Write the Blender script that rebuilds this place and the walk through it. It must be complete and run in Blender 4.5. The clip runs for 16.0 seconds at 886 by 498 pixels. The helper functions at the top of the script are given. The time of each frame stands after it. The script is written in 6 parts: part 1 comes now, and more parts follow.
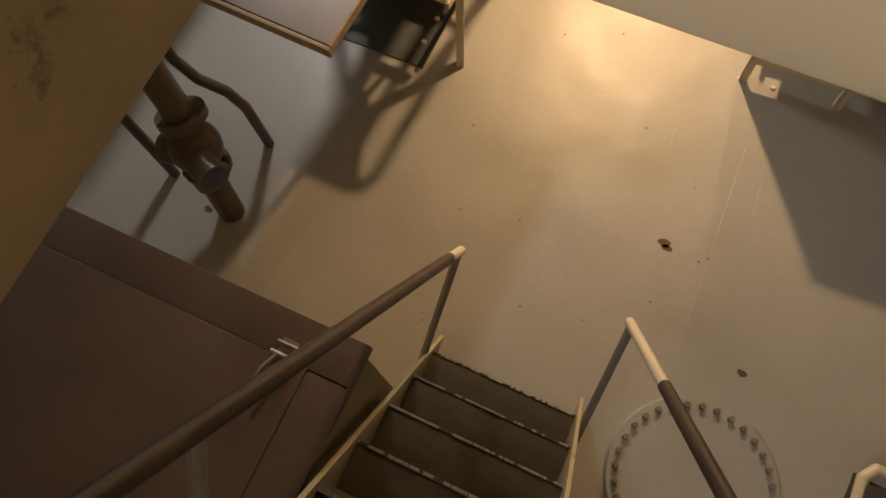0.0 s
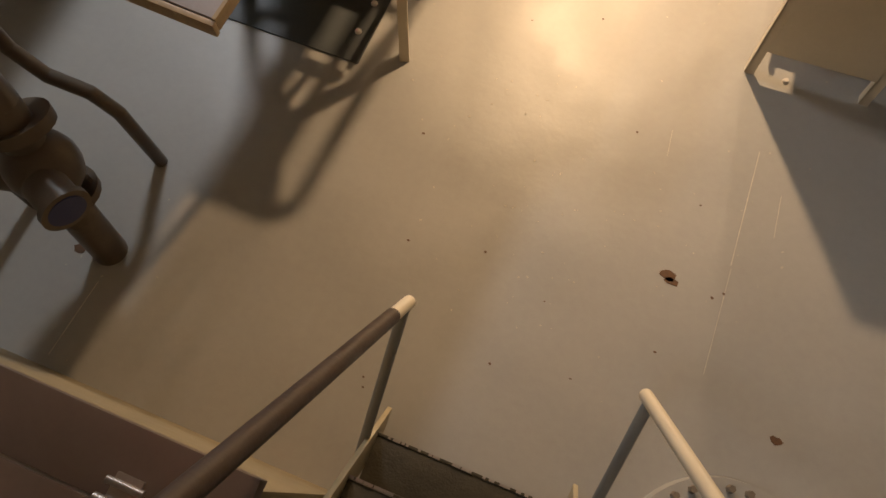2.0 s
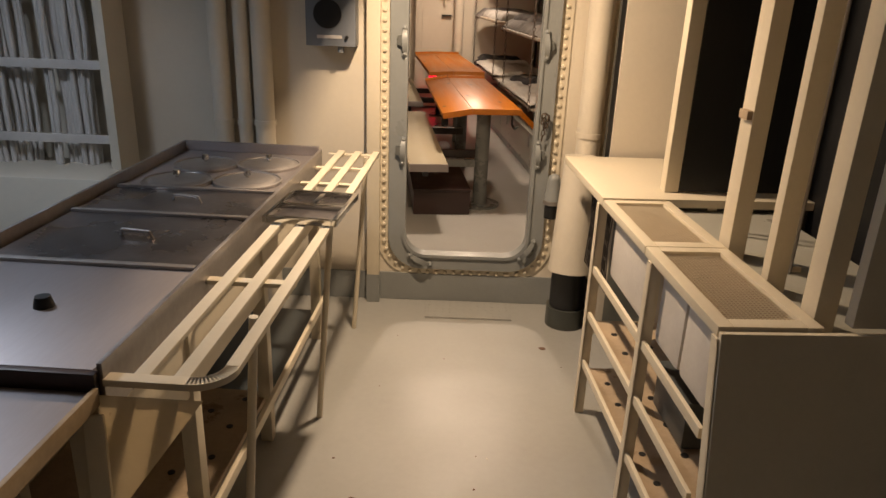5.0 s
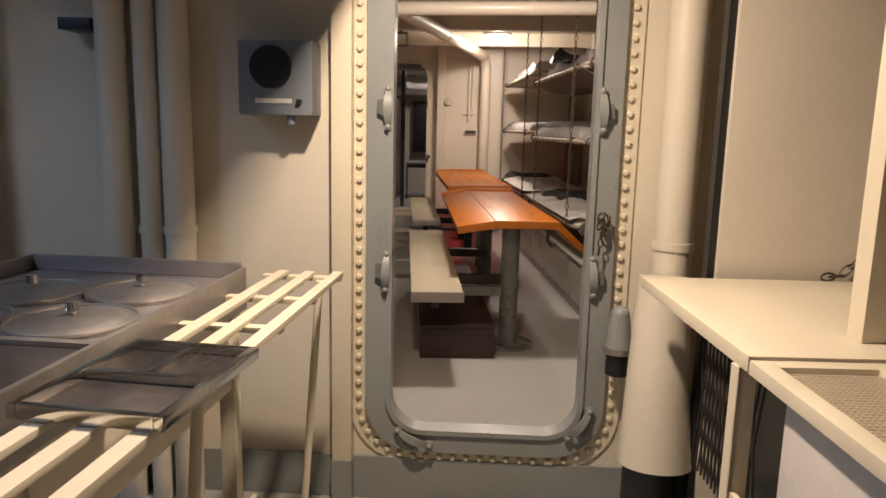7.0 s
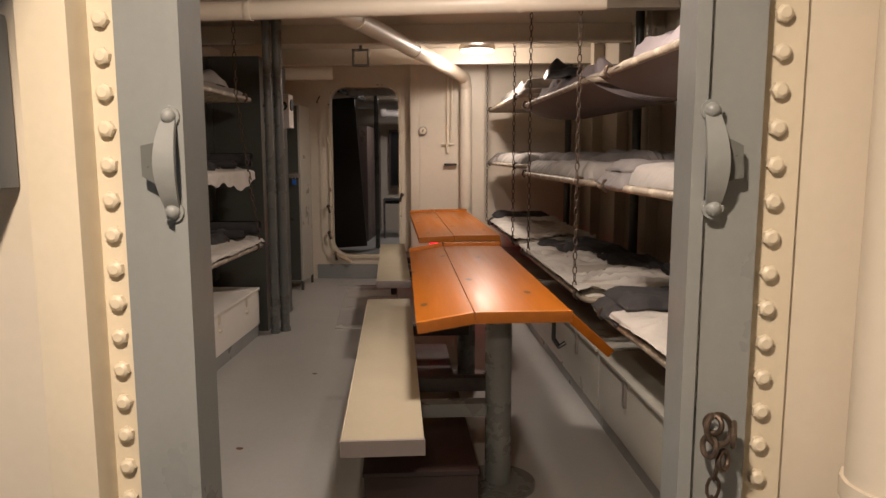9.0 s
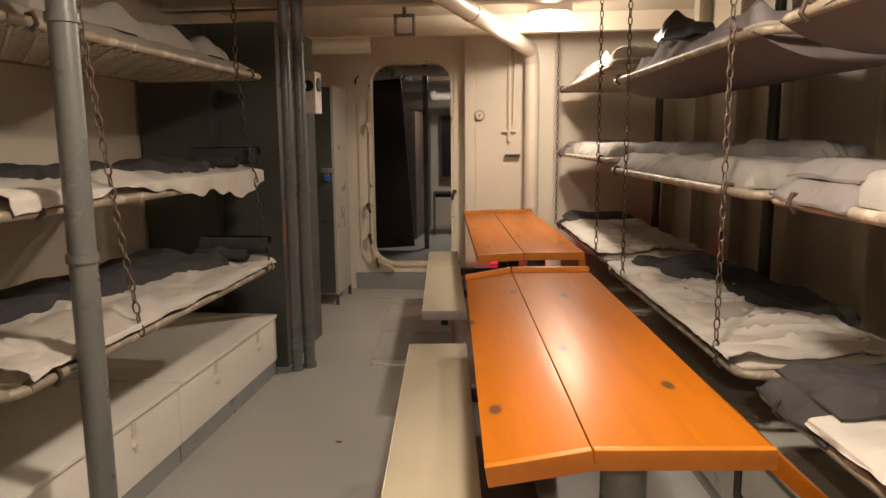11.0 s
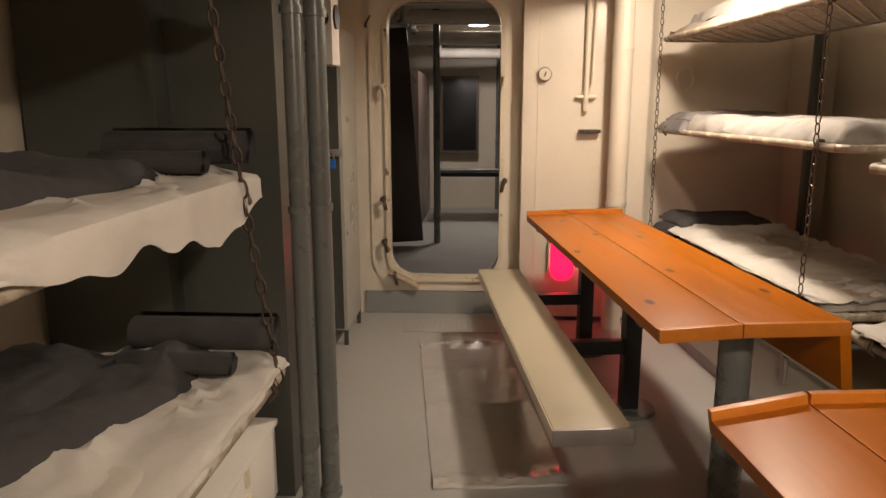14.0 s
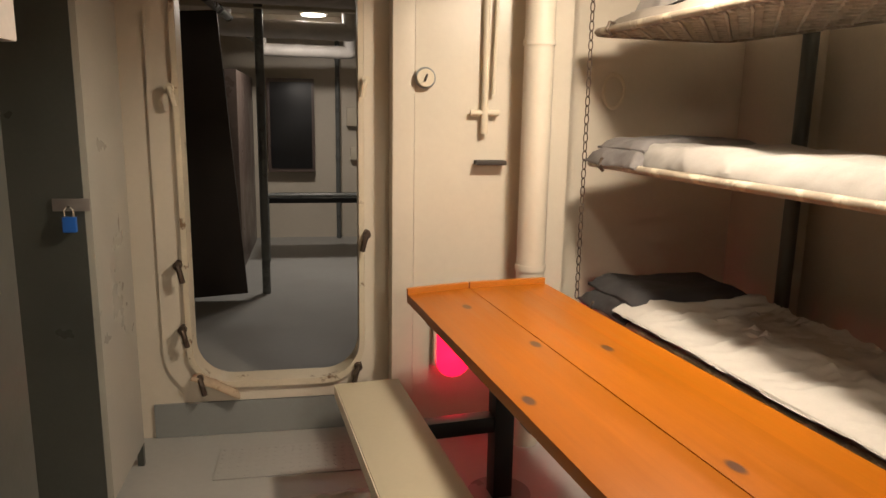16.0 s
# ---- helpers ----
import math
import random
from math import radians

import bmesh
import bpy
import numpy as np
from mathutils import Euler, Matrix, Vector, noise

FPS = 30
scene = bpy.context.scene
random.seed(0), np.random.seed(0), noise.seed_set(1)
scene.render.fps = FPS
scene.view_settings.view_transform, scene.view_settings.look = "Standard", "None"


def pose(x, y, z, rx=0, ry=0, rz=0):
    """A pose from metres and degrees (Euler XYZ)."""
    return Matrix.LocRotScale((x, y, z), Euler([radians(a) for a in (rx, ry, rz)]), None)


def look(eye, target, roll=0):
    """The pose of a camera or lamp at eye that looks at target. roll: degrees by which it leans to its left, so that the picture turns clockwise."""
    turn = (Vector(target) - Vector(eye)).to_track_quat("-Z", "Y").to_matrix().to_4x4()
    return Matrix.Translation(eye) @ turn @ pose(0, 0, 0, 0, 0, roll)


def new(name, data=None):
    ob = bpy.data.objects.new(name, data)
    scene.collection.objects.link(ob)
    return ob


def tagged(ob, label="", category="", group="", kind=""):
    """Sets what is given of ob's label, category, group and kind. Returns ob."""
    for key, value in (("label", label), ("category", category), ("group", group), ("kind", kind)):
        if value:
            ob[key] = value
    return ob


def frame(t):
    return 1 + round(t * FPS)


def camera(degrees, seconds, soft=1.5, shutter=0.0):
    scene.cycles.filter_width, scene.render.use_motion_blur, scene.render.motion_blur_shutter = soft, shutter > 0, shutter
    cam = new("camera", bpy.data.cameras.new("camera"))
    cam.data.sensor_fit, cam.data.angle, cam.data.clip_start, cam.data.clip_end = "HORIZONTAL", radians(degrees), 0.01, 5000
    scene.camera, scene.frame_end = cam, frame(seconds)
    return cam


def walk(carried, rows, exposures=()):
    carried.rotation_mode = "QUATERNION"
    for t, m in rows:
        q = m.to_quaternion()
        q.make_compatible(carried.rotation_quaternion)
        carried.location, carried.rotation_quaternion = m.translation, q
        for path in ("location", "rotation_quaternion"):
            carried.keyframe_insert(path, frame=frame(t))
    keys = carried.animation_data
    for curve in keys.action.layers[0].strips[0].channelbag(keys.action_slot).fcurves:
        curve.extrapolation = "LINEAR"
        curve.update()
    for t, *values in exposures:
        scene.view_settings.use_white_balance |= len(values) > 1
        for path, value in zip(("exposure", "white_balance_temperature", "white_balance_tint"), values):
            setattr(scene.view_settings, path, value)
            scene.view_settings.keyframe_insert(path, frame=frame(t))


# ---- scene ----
cam = camera(64.5, 16.0)
PATH = [
    (0, (0.409, 0.693, 2.624), (0.074, 1.228, 0.726), -7.7),
    (0.5, (0.385, 0.745, 2.484), (0.203, 1.324, 0.579), 0.8),
    (1, (0.327, 0.796, 2.316), (0.178, 1.365, 0.405), 2.2),
    (1.5, (0.321, 0.877, 2.183), (0.14, 1.434, 0.27), 1.8),
    (2, (0.315, 0.935, 2.064), (0.072, 1.564, 0.181), 0.9),
    (2.5, (0.287, 1.001, 1.936), (-0.08, 1.875, 0.175), 0.7),
    (3, (0.209, 1.024, 1.927), (-0.202, 2.225, 0.382), 4.5),
    (3.5, (0.251, 1.123, 1.8), (-0.136, 2.681, 0.607), 3.5),
    (4, (0.18, 1.169, 1.658), (-0.029, 3.005, 0.893), 6.2),
    (4.2, (0.161, 1.207, 1.66), (0.057, 3.058, 0.909), 5.8),
    (6.3, (0.204, 2.076, 1.238), (0.181, 4.033, 0.83), -0.7),
    (6.5, (0.232, 2.217, 1.253), (0.153, 4.183, 0.894), -0.5),
    (7, (0.244, 2.59, 1.244), (0.145, 4.559, 0.906), 1.4),
    (7.5, (0.277, 2.909, 1.262), (0.282, 4.87, 0.871), -0.5),
    (8, (0.324, 3.242, 1.297), (0.08, 5.177, 0.852), -2.1),
    (8.5, (0.312, 3.595, 1.311), (0.114, 5.561, 0.998), -0.4),
    (9, (0.322, 3.912, 1.313), (0.243, 5.894, 1.048), -0.1),
    (9.2, (0.354, 4.056, 1.317), (0.168, 6.032, 1.06), 0.2),
    (11.3, (0.168, 5.271, 1.366), (-0.073, 7.231, 1.05), -0.8),
    (11.5, (0.152, 5.426, 1.388), (-0.236, 7.361, 1.067), -0.9),
    (12, (0.074, 5.616, 1.372), (-0.432, 7.516, 1.006), -1.2),
    (12.5, (-0.157, 5.83, 1.371), (-0.401, 7.774, 0.97), -1.1),
    (13, (-0.296, 6.037, 1.358), (-0.404, 7.99, 0.939), -0.6),
    (13.5, (-0.401, 6.403, 1.386), (-0.545, 8.355, 0.978), -0.3),
    (14, (-0.54, 6.76, 1.379), (-0.651, 8.716, 0.977), -0.1),
    (14.5, (-0.581, 7.126, 1.388), (-0.5, 9.083, 0.982), 0.4),
    (15, (-0.521, 7.512, 1.41), (-0.393, 9.472, 1.032), 0.2),
    (15.5, (-0.548, 7.875, 1.388), (-0.346, 9.831, 1.023), 0.4),
    (16, (-0.622, 8.275, 1.427), (-0.263, 10.205, 1.043), 1.0),
]
EXPOSURES = [(0.0, 1.05, 9200, 20), (1.0, 1.2, 8600, 20), (2.0, 1.15, 7900, 20), (3.0, 0.62, 7400, 22), (3.5, 0.22, 7300, 20), (4.2, -0.12, 7000, 18),
             (7.0, -0.2, 5800, 16), (8.3, -0.3, 5750, 16), (9.2, -0.36, 5700, 16), (11.5, 0.24, 6000, 12), (14.5, 0.38, 6000, 12), (16.0, 0.3, 5900, 8)]
walk(cam, [(t, look(eye, target, roll)) for t, eye, target, roll in PATH], EXPOSURES)

# ---------- world and light ----------
world = bpy.data.worlds.new("world")
scene.world = world
world.use_nodes = True
world.node_tree.nodes["Background"].inputs[0].default_value = (0.02, 0.02, 0.025, 1)
world.node_tree.nodes["Background"].inputs[1].default_value = 0.05

WARM = (1.0, 0.77, 0.5)
BERTH = (1.0, 0.8, 0.58)
CEIL = 2.28


def lamp_area(name, at, size_x, size_y, power, colour, target=None):
    data = bpy.data.lights.new(name, "AREA")
    data.shape, data.size, data.size_y, data.energy, data.color = "RECTANGLE", size_x, size_y, power, colour
    ob = new(name, data)
    ob.matrix_world = look(at, target or (at[0], at[1] + 0.001, 0))
    return ob


def lamp_point(name, at, power, colour, radius=0.05):
    data = bpy.data.lights.new(name, "POINT")
    data.energy, data.color, data.shadow_soft_size = power, colour, radius
    ob = new(name, data)
    ob.location = at
    return ob


lamp_area("serving_light", (0.07, 3.96, 2.0), 0.07, 0.07, 40, WARM)
lamp_area("scullery_light", (-1.6, 3.4, 2.2), 0.2, 0.4, 19, (0.72, 0.86, 1.0), (-1.8, 2.95, 0.8))
lamp_area("upper_deck_light", (-0.55, -0.3, 3.9), 0.5, 0.5, 16, (0.8, 0.9, 1.0))
for x, y, p in ((0.37, 9.98, 0.92), (0.29, 6.35, 1.2)):
    lamp_area("berth_light", (x, y, 2.165), 0.2, 0.2, 21 * p, BERTH)
    lamp_point("berth_light", (x, y, 2.12), 32 * p, BERTH, 0.04)
lamp_area("passage_light", (-0.6, 14.6, 2.2), 0.3, 0.3, 17, (1.0, 0.84, 0.68))
lamp_point("red_lamp", (-0.03, 11.1, 0.36), 0.4, (1.0, 0.01, 0.05), 0.02)
lamp_point("red_lamp", (0.33, 11.05, 0.4), 0.4, (1.0, 0.01, 0.06), 0.025)
lamp_point("red_lamp", (-0.27, 0.94, 2.17), 0.06, (1.0, 0.01, 0.1), 0.02)


# ---------- materials ----------
def material(name, colour, rough=0.45, metal=0.0, vary=0.12, scale=3.0, grain=70.0, bump=0.15, wear=None, wear_at=0.68, wear_scale=9.0, gloss_vary=0.12, coat=0.0, stretch=(1, 1, 1), random_tint=0.0):
    m = bpy.data.materials.new(name)
    m.use_nodes = True
    nt = m.node_tree
    n, link = nt.nodes, nt.links.new
    b = n["Principled BSDF"]
    tc = n.new("ShaderNodeTexCoord")
    mp = n.new("ShaderNodeMapping")
    mp.inputs["Scale"].default_value = stretch
    link(tc.outputs["Object"], mp.inputs[0])

    def noise_tex(s, detail=5.0, rough_=0.6):
        t = n.new("ShaderNodeTexNoise")
        t.inputs["Scale"].default_value, t.inputs["Detail"].default_value, t.inputs["Roughness"].default_value = s, detail, rough_
        link(mp.outputs[0], t.inputs["Vector"])
        return t

    big, fine = noise_tex(scale), noise_tex(grain, 3.0)
    mixed = n.new("ShaderNodeMath")
    mixed.operation = "MULTIPLY_ADD"
    link(fine.outputs["Fac"], mixed.inputs[0])
    mixed.inputs[1].default_value = 0.35
    link(big.outputs["Fac"], mixed.inputs[2])
    ramp = n.new("ShaderNodeMapRange")
    link(mixed.outputs[0], ramp.inputs["Value"])
    ramp.inputs["From Min"].default_value, ramp.inputs["From Max"].default_value = 0.4, 0.95
    ramp.inputs["To Min"].default_value, ramp.inputs["To Max"].default_value = 1 - vary, 1 + vary
    out = ramp.outputs[0]
    if random_tint:
        info = n.new("ShaderNodeObjectInfo")
        r = n.new("ShaderNodeMapRange")
        link(info.outputs["Random"], r.inputs["Value"])
        r.inputs["To Min"].default_value, r.inputs["To Max"].default_value = 1 - random_tint, 1 + random_tint
        mul = n.new("ShaderNodeMath")
        mul.operation = "MULTIPLY"
        link(out, mul.inputs[0])
        link(r.outputs[0], mul.inputs[1])
        out = mul.outputs[0]
    tint = n.new("ShaderNodeVectorMath")
    tint.operation = "SCALE"
    tint.inputs[0].default_value = colour
    link(out, tint.inputs["Scale"])
    final = tint.outputs[0]
    if wear:
        spots = noise_tex(wear_scale, 8.0, 0.7)
        edge = n.new("ShaderNodeMapRange")
        link(spots.outputs["Fac"], edge.inputs["Value"])
        edge.inputs["From Min"].default_value, edge.inputs["From Max"].default_value = wear_at, wear_at + 0.05
        mix = n.new("ShaderNodeMix")
        mix.data_type = "RGBA"
        link(edge.outputs[0], mix.inputs["Factor"])
        link(final, mix.inputs["A"])
        mix.inputs["B"].default_value = (*wear, 1)
        final = mix.outputs["Result"]
    link(final, b.inputs["Base Color"])
    rg = n.new("ShaderNodeMapRange")
    link(big.outputs["Fac"], rg.inputs["Value"])
    rg.inputs["From Min"].default_value, rg.inputs["From Max"].default_value = 0.3, 0.7
    rg.inputs["To Min"].default_value, rg.inputs["To Max"].default_value = max(0.02, rough - gloss_vary), min(1, rough + gloss_vary)
    link(rg.outputs[0], b.inputs["Roughness"])
    b.inputs["Metallic"].default_value = metal
    b.inputs["Coat Weight"].default_value = coat
    bp = n.new("ShaderNodeBump")
    bp.inputs["Strength"].default_value, bp.inputs["Distance"].default_value = bump, 0.004
    link(mixed.outputs[0], bp.inputs["Height"])
    link(bp.outputs[0], b.inputs["Normal"])
    return m


def glow(name, colour, strength):
    m = bpy.data.materials.new(name)
    m.use_nodes = True
    b = m.node_tree.nodes["Principled BSDF"]
    b.inputs["Base Color"].default_value = (*colour, 1)
    b.inputs["Emission Color"].default_value = (*colour, 1)
    b.inputs["Emission Strength"].default_value = strength
    return m


CREAM = material("cream_paint", (0.68, 0.61, 0.5), 0.42, vary=0.06, scale=1.6, grain=45, bump=0.12, wear=(0.5, 0.4, 0.25), wear_at=0.74, wear_scale=4)
CREAM_B = material("cream_paint_furniture", (0.69, 0.61, 0.47), 0.4, vary=0.07, scale=3, bump=0.15, wear=(0.35, 0.22, 0.1), wear_at=0.72, wear_scale=14)
CHIPPED = material("chipped_cream_paint", (0.66, 0.58, 0.44), 0.42, vary=0.1, scale=4, bump=0.3, wear=(0.2, 0.12, 0.06), wear_at=0.6, wear_scale=11)
OLIVE = material("olive_drab_panel", (0.3, 0.25, 0.16), 0.5, vary=0.08)
DECK = material("grey_deck_paint", (0.36, 0.355, 0.335), 0.4, vary=0.1, scale=1.1, grain=34, bump=0.4, wear=(0.32, 0.3, 0.26), wear_at=0.74, wear_scale=16, gloss_vary=0.1)
def dented(m, scale, height):
    """Adds wide shallow dents to a sheet-metal material."""
    n, link = m.node_tree.nodes, m.node_tree.links.new
    old = n["Principled BSDF"].inputs["Normal"].links[0].from_node
    tc = n.new("ShaderNodeTexCoord")
    t = n.new("ShaderNodeTexNoise")
    t.inputs["Scale"].default_value, t.inputs["Detail"].default_value = scale, 1.5
    link(tc.outputs["Object"], t.inputs["Vector"])
    bp = n.new("ShaderNodeBump")
    bp.inputs["Strength"].default_value, bp.inputs["Distance"].default_value = 1.0, height
    link(t.outputs["Fac"], bp.inputs["Height"])
    link(bp.outputs[0], old.inputs["Normal"])


dented(DECK, 2.4, 0.014)
dented(CREAM, 2.0, 0.012)
GREY = material("grey_paint", (0.26, 0.27, 0.265), 0.38, vary=0.08, scale=5, bump=0.2, wear=(0.15, 0.12, 0.09), wear_at=0.74, wear_scale=18)
GREY_D = material("dark_locker_grey", (0.06, 0.064, 0.056), 0.36, vary=0.15, scale=2)
GREY_L = material("pale_locker_grey", (0.4, 0.39, 0.34), 0.35, vary=0.1, scale=2)
GREY_P = material("grey_pipe_paint", (0.14, 0.145, 0.138), 0.3, vary=0.1, scale=6, wear=(0.3, 0.3, 0.28), wear_at=0.73)
STEEL = material("stainless_steel", (0.34, 0.305, 0.3), 0.46, 0.7, vary=0.12, scale=4, grain=120, bump=0.04, stretch=(1, 0.15, 1), gloss_vary=0.1)
STEEL_D = material("dull_stained_steel", (0.38, 0.35, 0.33), 0.4, 0.8, vary=0.25, scale=3, grain=60, bump=0.06, gloss_vary=0.14)
CHROME = material("polished_metal", (0.7, 0.69, 0.66), 0.16, 1.0, vary=0.1, scale=12, bump=0.05)
IRON = material("dark_iron", (0.06, 0.05, 0.045), 0.5, 0.6, vary=0.3, scale=20, bump=0.3)
RUST = material("rusty_chain", (0.11, 0.08, 0.06), 0.55, 0.7, vary=0.4, scale=30, bump=0.4)
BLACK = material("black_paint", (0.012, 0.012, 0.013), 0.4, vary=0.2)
PIPE_D = material("dark_brown_pipe_paint", (0.1, 0.076, 0.055), 0.4, vary=0.2, scale=6, bump=0.2, wear=(0.12, 0.08, 0.05), wear_at=0.7)
BROWN = material("brown_painted_steel", (0.135, 0.1, 0.085), 0.38, vary=0.15, scale=4, bump=0.15)
TREAD = material("dark_tread_grip", (0.048, 0.04, 0.024), 0.62, vary=0.3, scale=14, grain=160, bump=0.7)
SHEET = material("white_cotton_sheet", (0.53, 0.5, 0.455), 0.9, vary=0.08, scale=5, grain=140, bump=0.3)
MATTRESS = material("greyish_mattress_cover", (0.29, 0.27, 0.248), 0.9, vary=0.1, scale=6, grain=150, bump=0.3)
dented(MATTRESS, 8.0, 0.03)
TICKING = material("mattress_ticking", (0.5, 0.46, 0.4), 0.9, vary=0.12, scale=8, grain=120, bump=0.3)
WOOL = material("dark_grey_wool_blanket", (0.042, 0.039, 0.04), 0.95, vary=0.2, scale=9, grain=220, bump=0.7)
WOOL_L = material("grey_wool_blanket", (0.17, 0.155, 0.15), 0.95, vary=0.15, scale=9, grain=220, bump=0.7)
for cloth_mat, s, h in ((SHEET, 7.0, 0.03), (WOOL, 9.0, 0.03), (WOOL_L, 9.0, 0.03)):
    dented(cloth_mat, s, h)
BENCH = material("beige_bench_vinyl", (0.43, 0.38, 0.27), 0.42, vary=0.08, scale=4, bump=0.08, wear=(0.3, 0.25, 0.18), wear_at=0.74)
GREENISH = material("grey_green_board", (0.3, 0.29, 0.24), 0.5, vary=0.1)
WHITE_CAB = material("white_cable_paint", (0.62, 0.58, 0.54), 0.5, vary=0.12, scale=6)
BLUE_P = material("blue_padlock_plastic", (0.03, 0.14, 0.55), 0.35)
RIMWOOD = material("worn_tan_wood", (0.36, 0.265, 0.16), 0.5, vary=0.3, scale=8, wear=(0.5, 0.42, 0.29), wear_at=0.58, wear_scale=7)
PERF = material("stained_shelf_board", (0.4, 0.3, 0.2), 0.6, vary=0.25, scale=5, wear=(0.2, 0.13, 0.07), wear_at=0.6)
SLATE = material("dark_slate_tone", (0.06, 0.07, 0.075), 0.45, vary=0.2)
HULLP = material("hull_cream_paint", (0.5, 0.44, 0.35), 0.5, vary=0.08, scale=2)
PAPER = material("white_notice_paper", (0.75, 0.73, 0.68), 0.8, vary=0.04)
BLUEISH = material("blue_grey_locker_paint", (0.12, 0.2, 0.27), 0.4, vary=0.1, scale=2)
STEEL_K = material("dark_polished_steel", (0.2, 0.18, 0.175), 0.3, 0.85, vary=0.3, scale=3, grain=50, bump=0.05, gloss_vary=0.15)
BOXGREY = material("blue_grey_box_paint", (0.17, 0.185, 0.21), 0.42, vary=0.06)
LIGHT_ON = glow("lamp_lens", (1.0, 0.9, 0.75), 9.0)
RED_ON = glow("red_lens", (1.0, 0.004, 0.035), 2.4)


def wood_material(name, colour, dark):
    m = material(name, colour, 0.38, vary=0.16, scale=1.6, grain=14, bump=0.03, wear=dark, wear_at=0.82, wear_scale=2, stretch=(6, 0.35, 6))
    nt = m.node_tree
    n, link = nt.nodes, nt.links.new
    tc = n.new("ShaderNodeTexCoord")
    vo = n.new("ShaderNodeTexVoronoi")
    mp = n.new("ShaderNodeMapping")
    vo.voronoi_dimensions = "2D"
    mp.inputs["Scale"].default_value = (3.4, 1.7, 1.0)
    link(tc.outputs["Object"], mp.inputs[0])
    link(mp.outputs[0], vo.inputs["Vector"])
    vo.inputs["Scale"].default_value = 1.0
    rim = n.new("ShaderNodeMapRange")
    link(vo.outputs["Distance"], rim.inputs["Value"])
    rim.inputs["From Min"].default_value, rim.inputs["From Max"].default_value = 0.035, 0.06
    rim.inputs["To Min"].default_value, rim.inputs["To Max"].default_value = 0.85, 0.0
    b = n["Principled BSDF"]
    b.inputs["Specular IOR Level"].default_value = 0.2
    old = b.inputs["Base Color"].links[0].from_socket
    sep = n.new("ShaderNodeSeparateXYZ")
    link(tc.outputs["Object"], sep.inputs[0])
    strip = n.new("ShaderNodeMath")
    strip.operation = "MULTIPLY"
    strip.inputs[1].default_value = 9.3
    link(sep.outputs[0], strip.inputs[0])
    whole = n.new("ShaderNodeMath")
    whole.operation = "FLOOR"
    link(strip.outputs[0], whole.inputs[0])
    rnd = n.new("ShaderNodeTexWhiteNoise")
    rnd.noise_dimensions = "1D"
    link(whole.outputs[0], rnd.inputs["W"])
    plank = n.new("ShaderNodeMapRange")
    link(rnd.outputs["Value"], plank.inputs["Value"])
    plank.inputs["To Min"].default_value, plank.inputs["To Max"].default_value = 0.92, 1.06
    toned = n.new("ShaderNodeVectorMath")
    toned.operation = "SCALE"
    link(old, toned.inputs[0])
    link(plank.outputs[0], toned.inputs["Scale"])
    old = toned.outputs[0]
    mix = n.new("ShaderNodeMix")
    mix.data_type = "RGBA"
    link(rim.outputs[0], mix.inputs["Factor"])
    link(old, mix.inputs["A"])
    mix.inputs["B"].default_value = (*dark, 1)
    link(mix.outputs["Result"], b.inputs["Base Color"])
    return m


WOOD = wood_material("orange_varnished_pine", (0.4, 0.118, 0.002), (0.06, 0.035, 0.03))
WOOD_E = material("orange_pine_edge", (0.5, 0.16, 0.01), 0.4, vary=0.12, scale=3, stretch=(9, 0.7, 9))


# ---------- building helpers ----------
def box(bm, at, size, turn=None, bevel=0.0):
    m = Matrix.Translation(at) @ (turn or Matrix()) @ Matrix.Diagonal((*size, 1))
    made = bmesh.ops.create_cube(bm, size=1.0, matrix=m)["verts"]
    if bevel:
        edges = list({e for v in made for e in v.link_edges})
        bmesh.ops.bevel(bm, geom=edges, offset=bevel, segments=2, affect="EDGES", profile=0.7)


def slab(bm, lo, hi, bevel=0.0):
    box(bm, [(a + b) / 2 for a, b in zip(lo, hi)], [abs(b - a) for a, b in zip(lo, hi)], None, bevel)


def rod(bm, a, b, r, seg=12, r2=None):
    a, b = Vector(a), Vector(b)
    way = b - a
    m = Matrix.Translation((a + b) / 2) @ way.to_track_quat("Z", "Y").to_matrix().to_4x4()
    bmesh.ops.create_cone(bm, cap_ends=True, segments=seg, radius1=r, radius2=r if r2 is None else r2, depth=way.length, matrix=m)


def tube(bm, points, r, seg=12):
    """A bent pipe, with round joints, through the points."""
    for a, b in zip(points, points[1:]):
        rod(bm, a, b, r, seg)
    for p in points[1:-1]:
        bmesh.ops.create_uvsphere(bm, u_segments=seg, v_segments=8, radius=r, matrix=Matrix.Translation(p))


def arc(centre, a, b, r, start, end, steps=8):
    """Points on an arc; a and b span its plane."""
    c, a, b = Vector(centre), Vector(a), Vector(b)
    return [c + r * (math.cos(radians(start + (end - start) * i / steps)) * a + math.sin(radians(start + (end - start) * i / steps)) * b) for i in range(steps + 1)]


def finish(bm, name, mat, smooth=True):
    bmesh.ops.recalc_face_normals(bm, faces=bm.faces)
    me = bpy.data.meshes.new(name)
    bm.to_mesh(me)
    bm.free()
    me.materials.append(mat)
    if smooth:
        me.set_sharp_from_angle(angle=radians(38))
        for p in me.polygons:
            p.use_smooth = True
    return me


def thing(name, label, category, m=None, group=""):
    e = new(name)
    e.empty_display_size = 0.1
    e.matrix_basis = m or Matrix()
    return tagged(e, label, category, group)


def part(name, bm, mat, parent, label="", at=None):
    ob = new(name, finish(bm, name, mat))
    ob.parent = parent
    if at is not None:
        ob.matrix_basis = at
    if label:
        tagged(ob, label)
    return ob


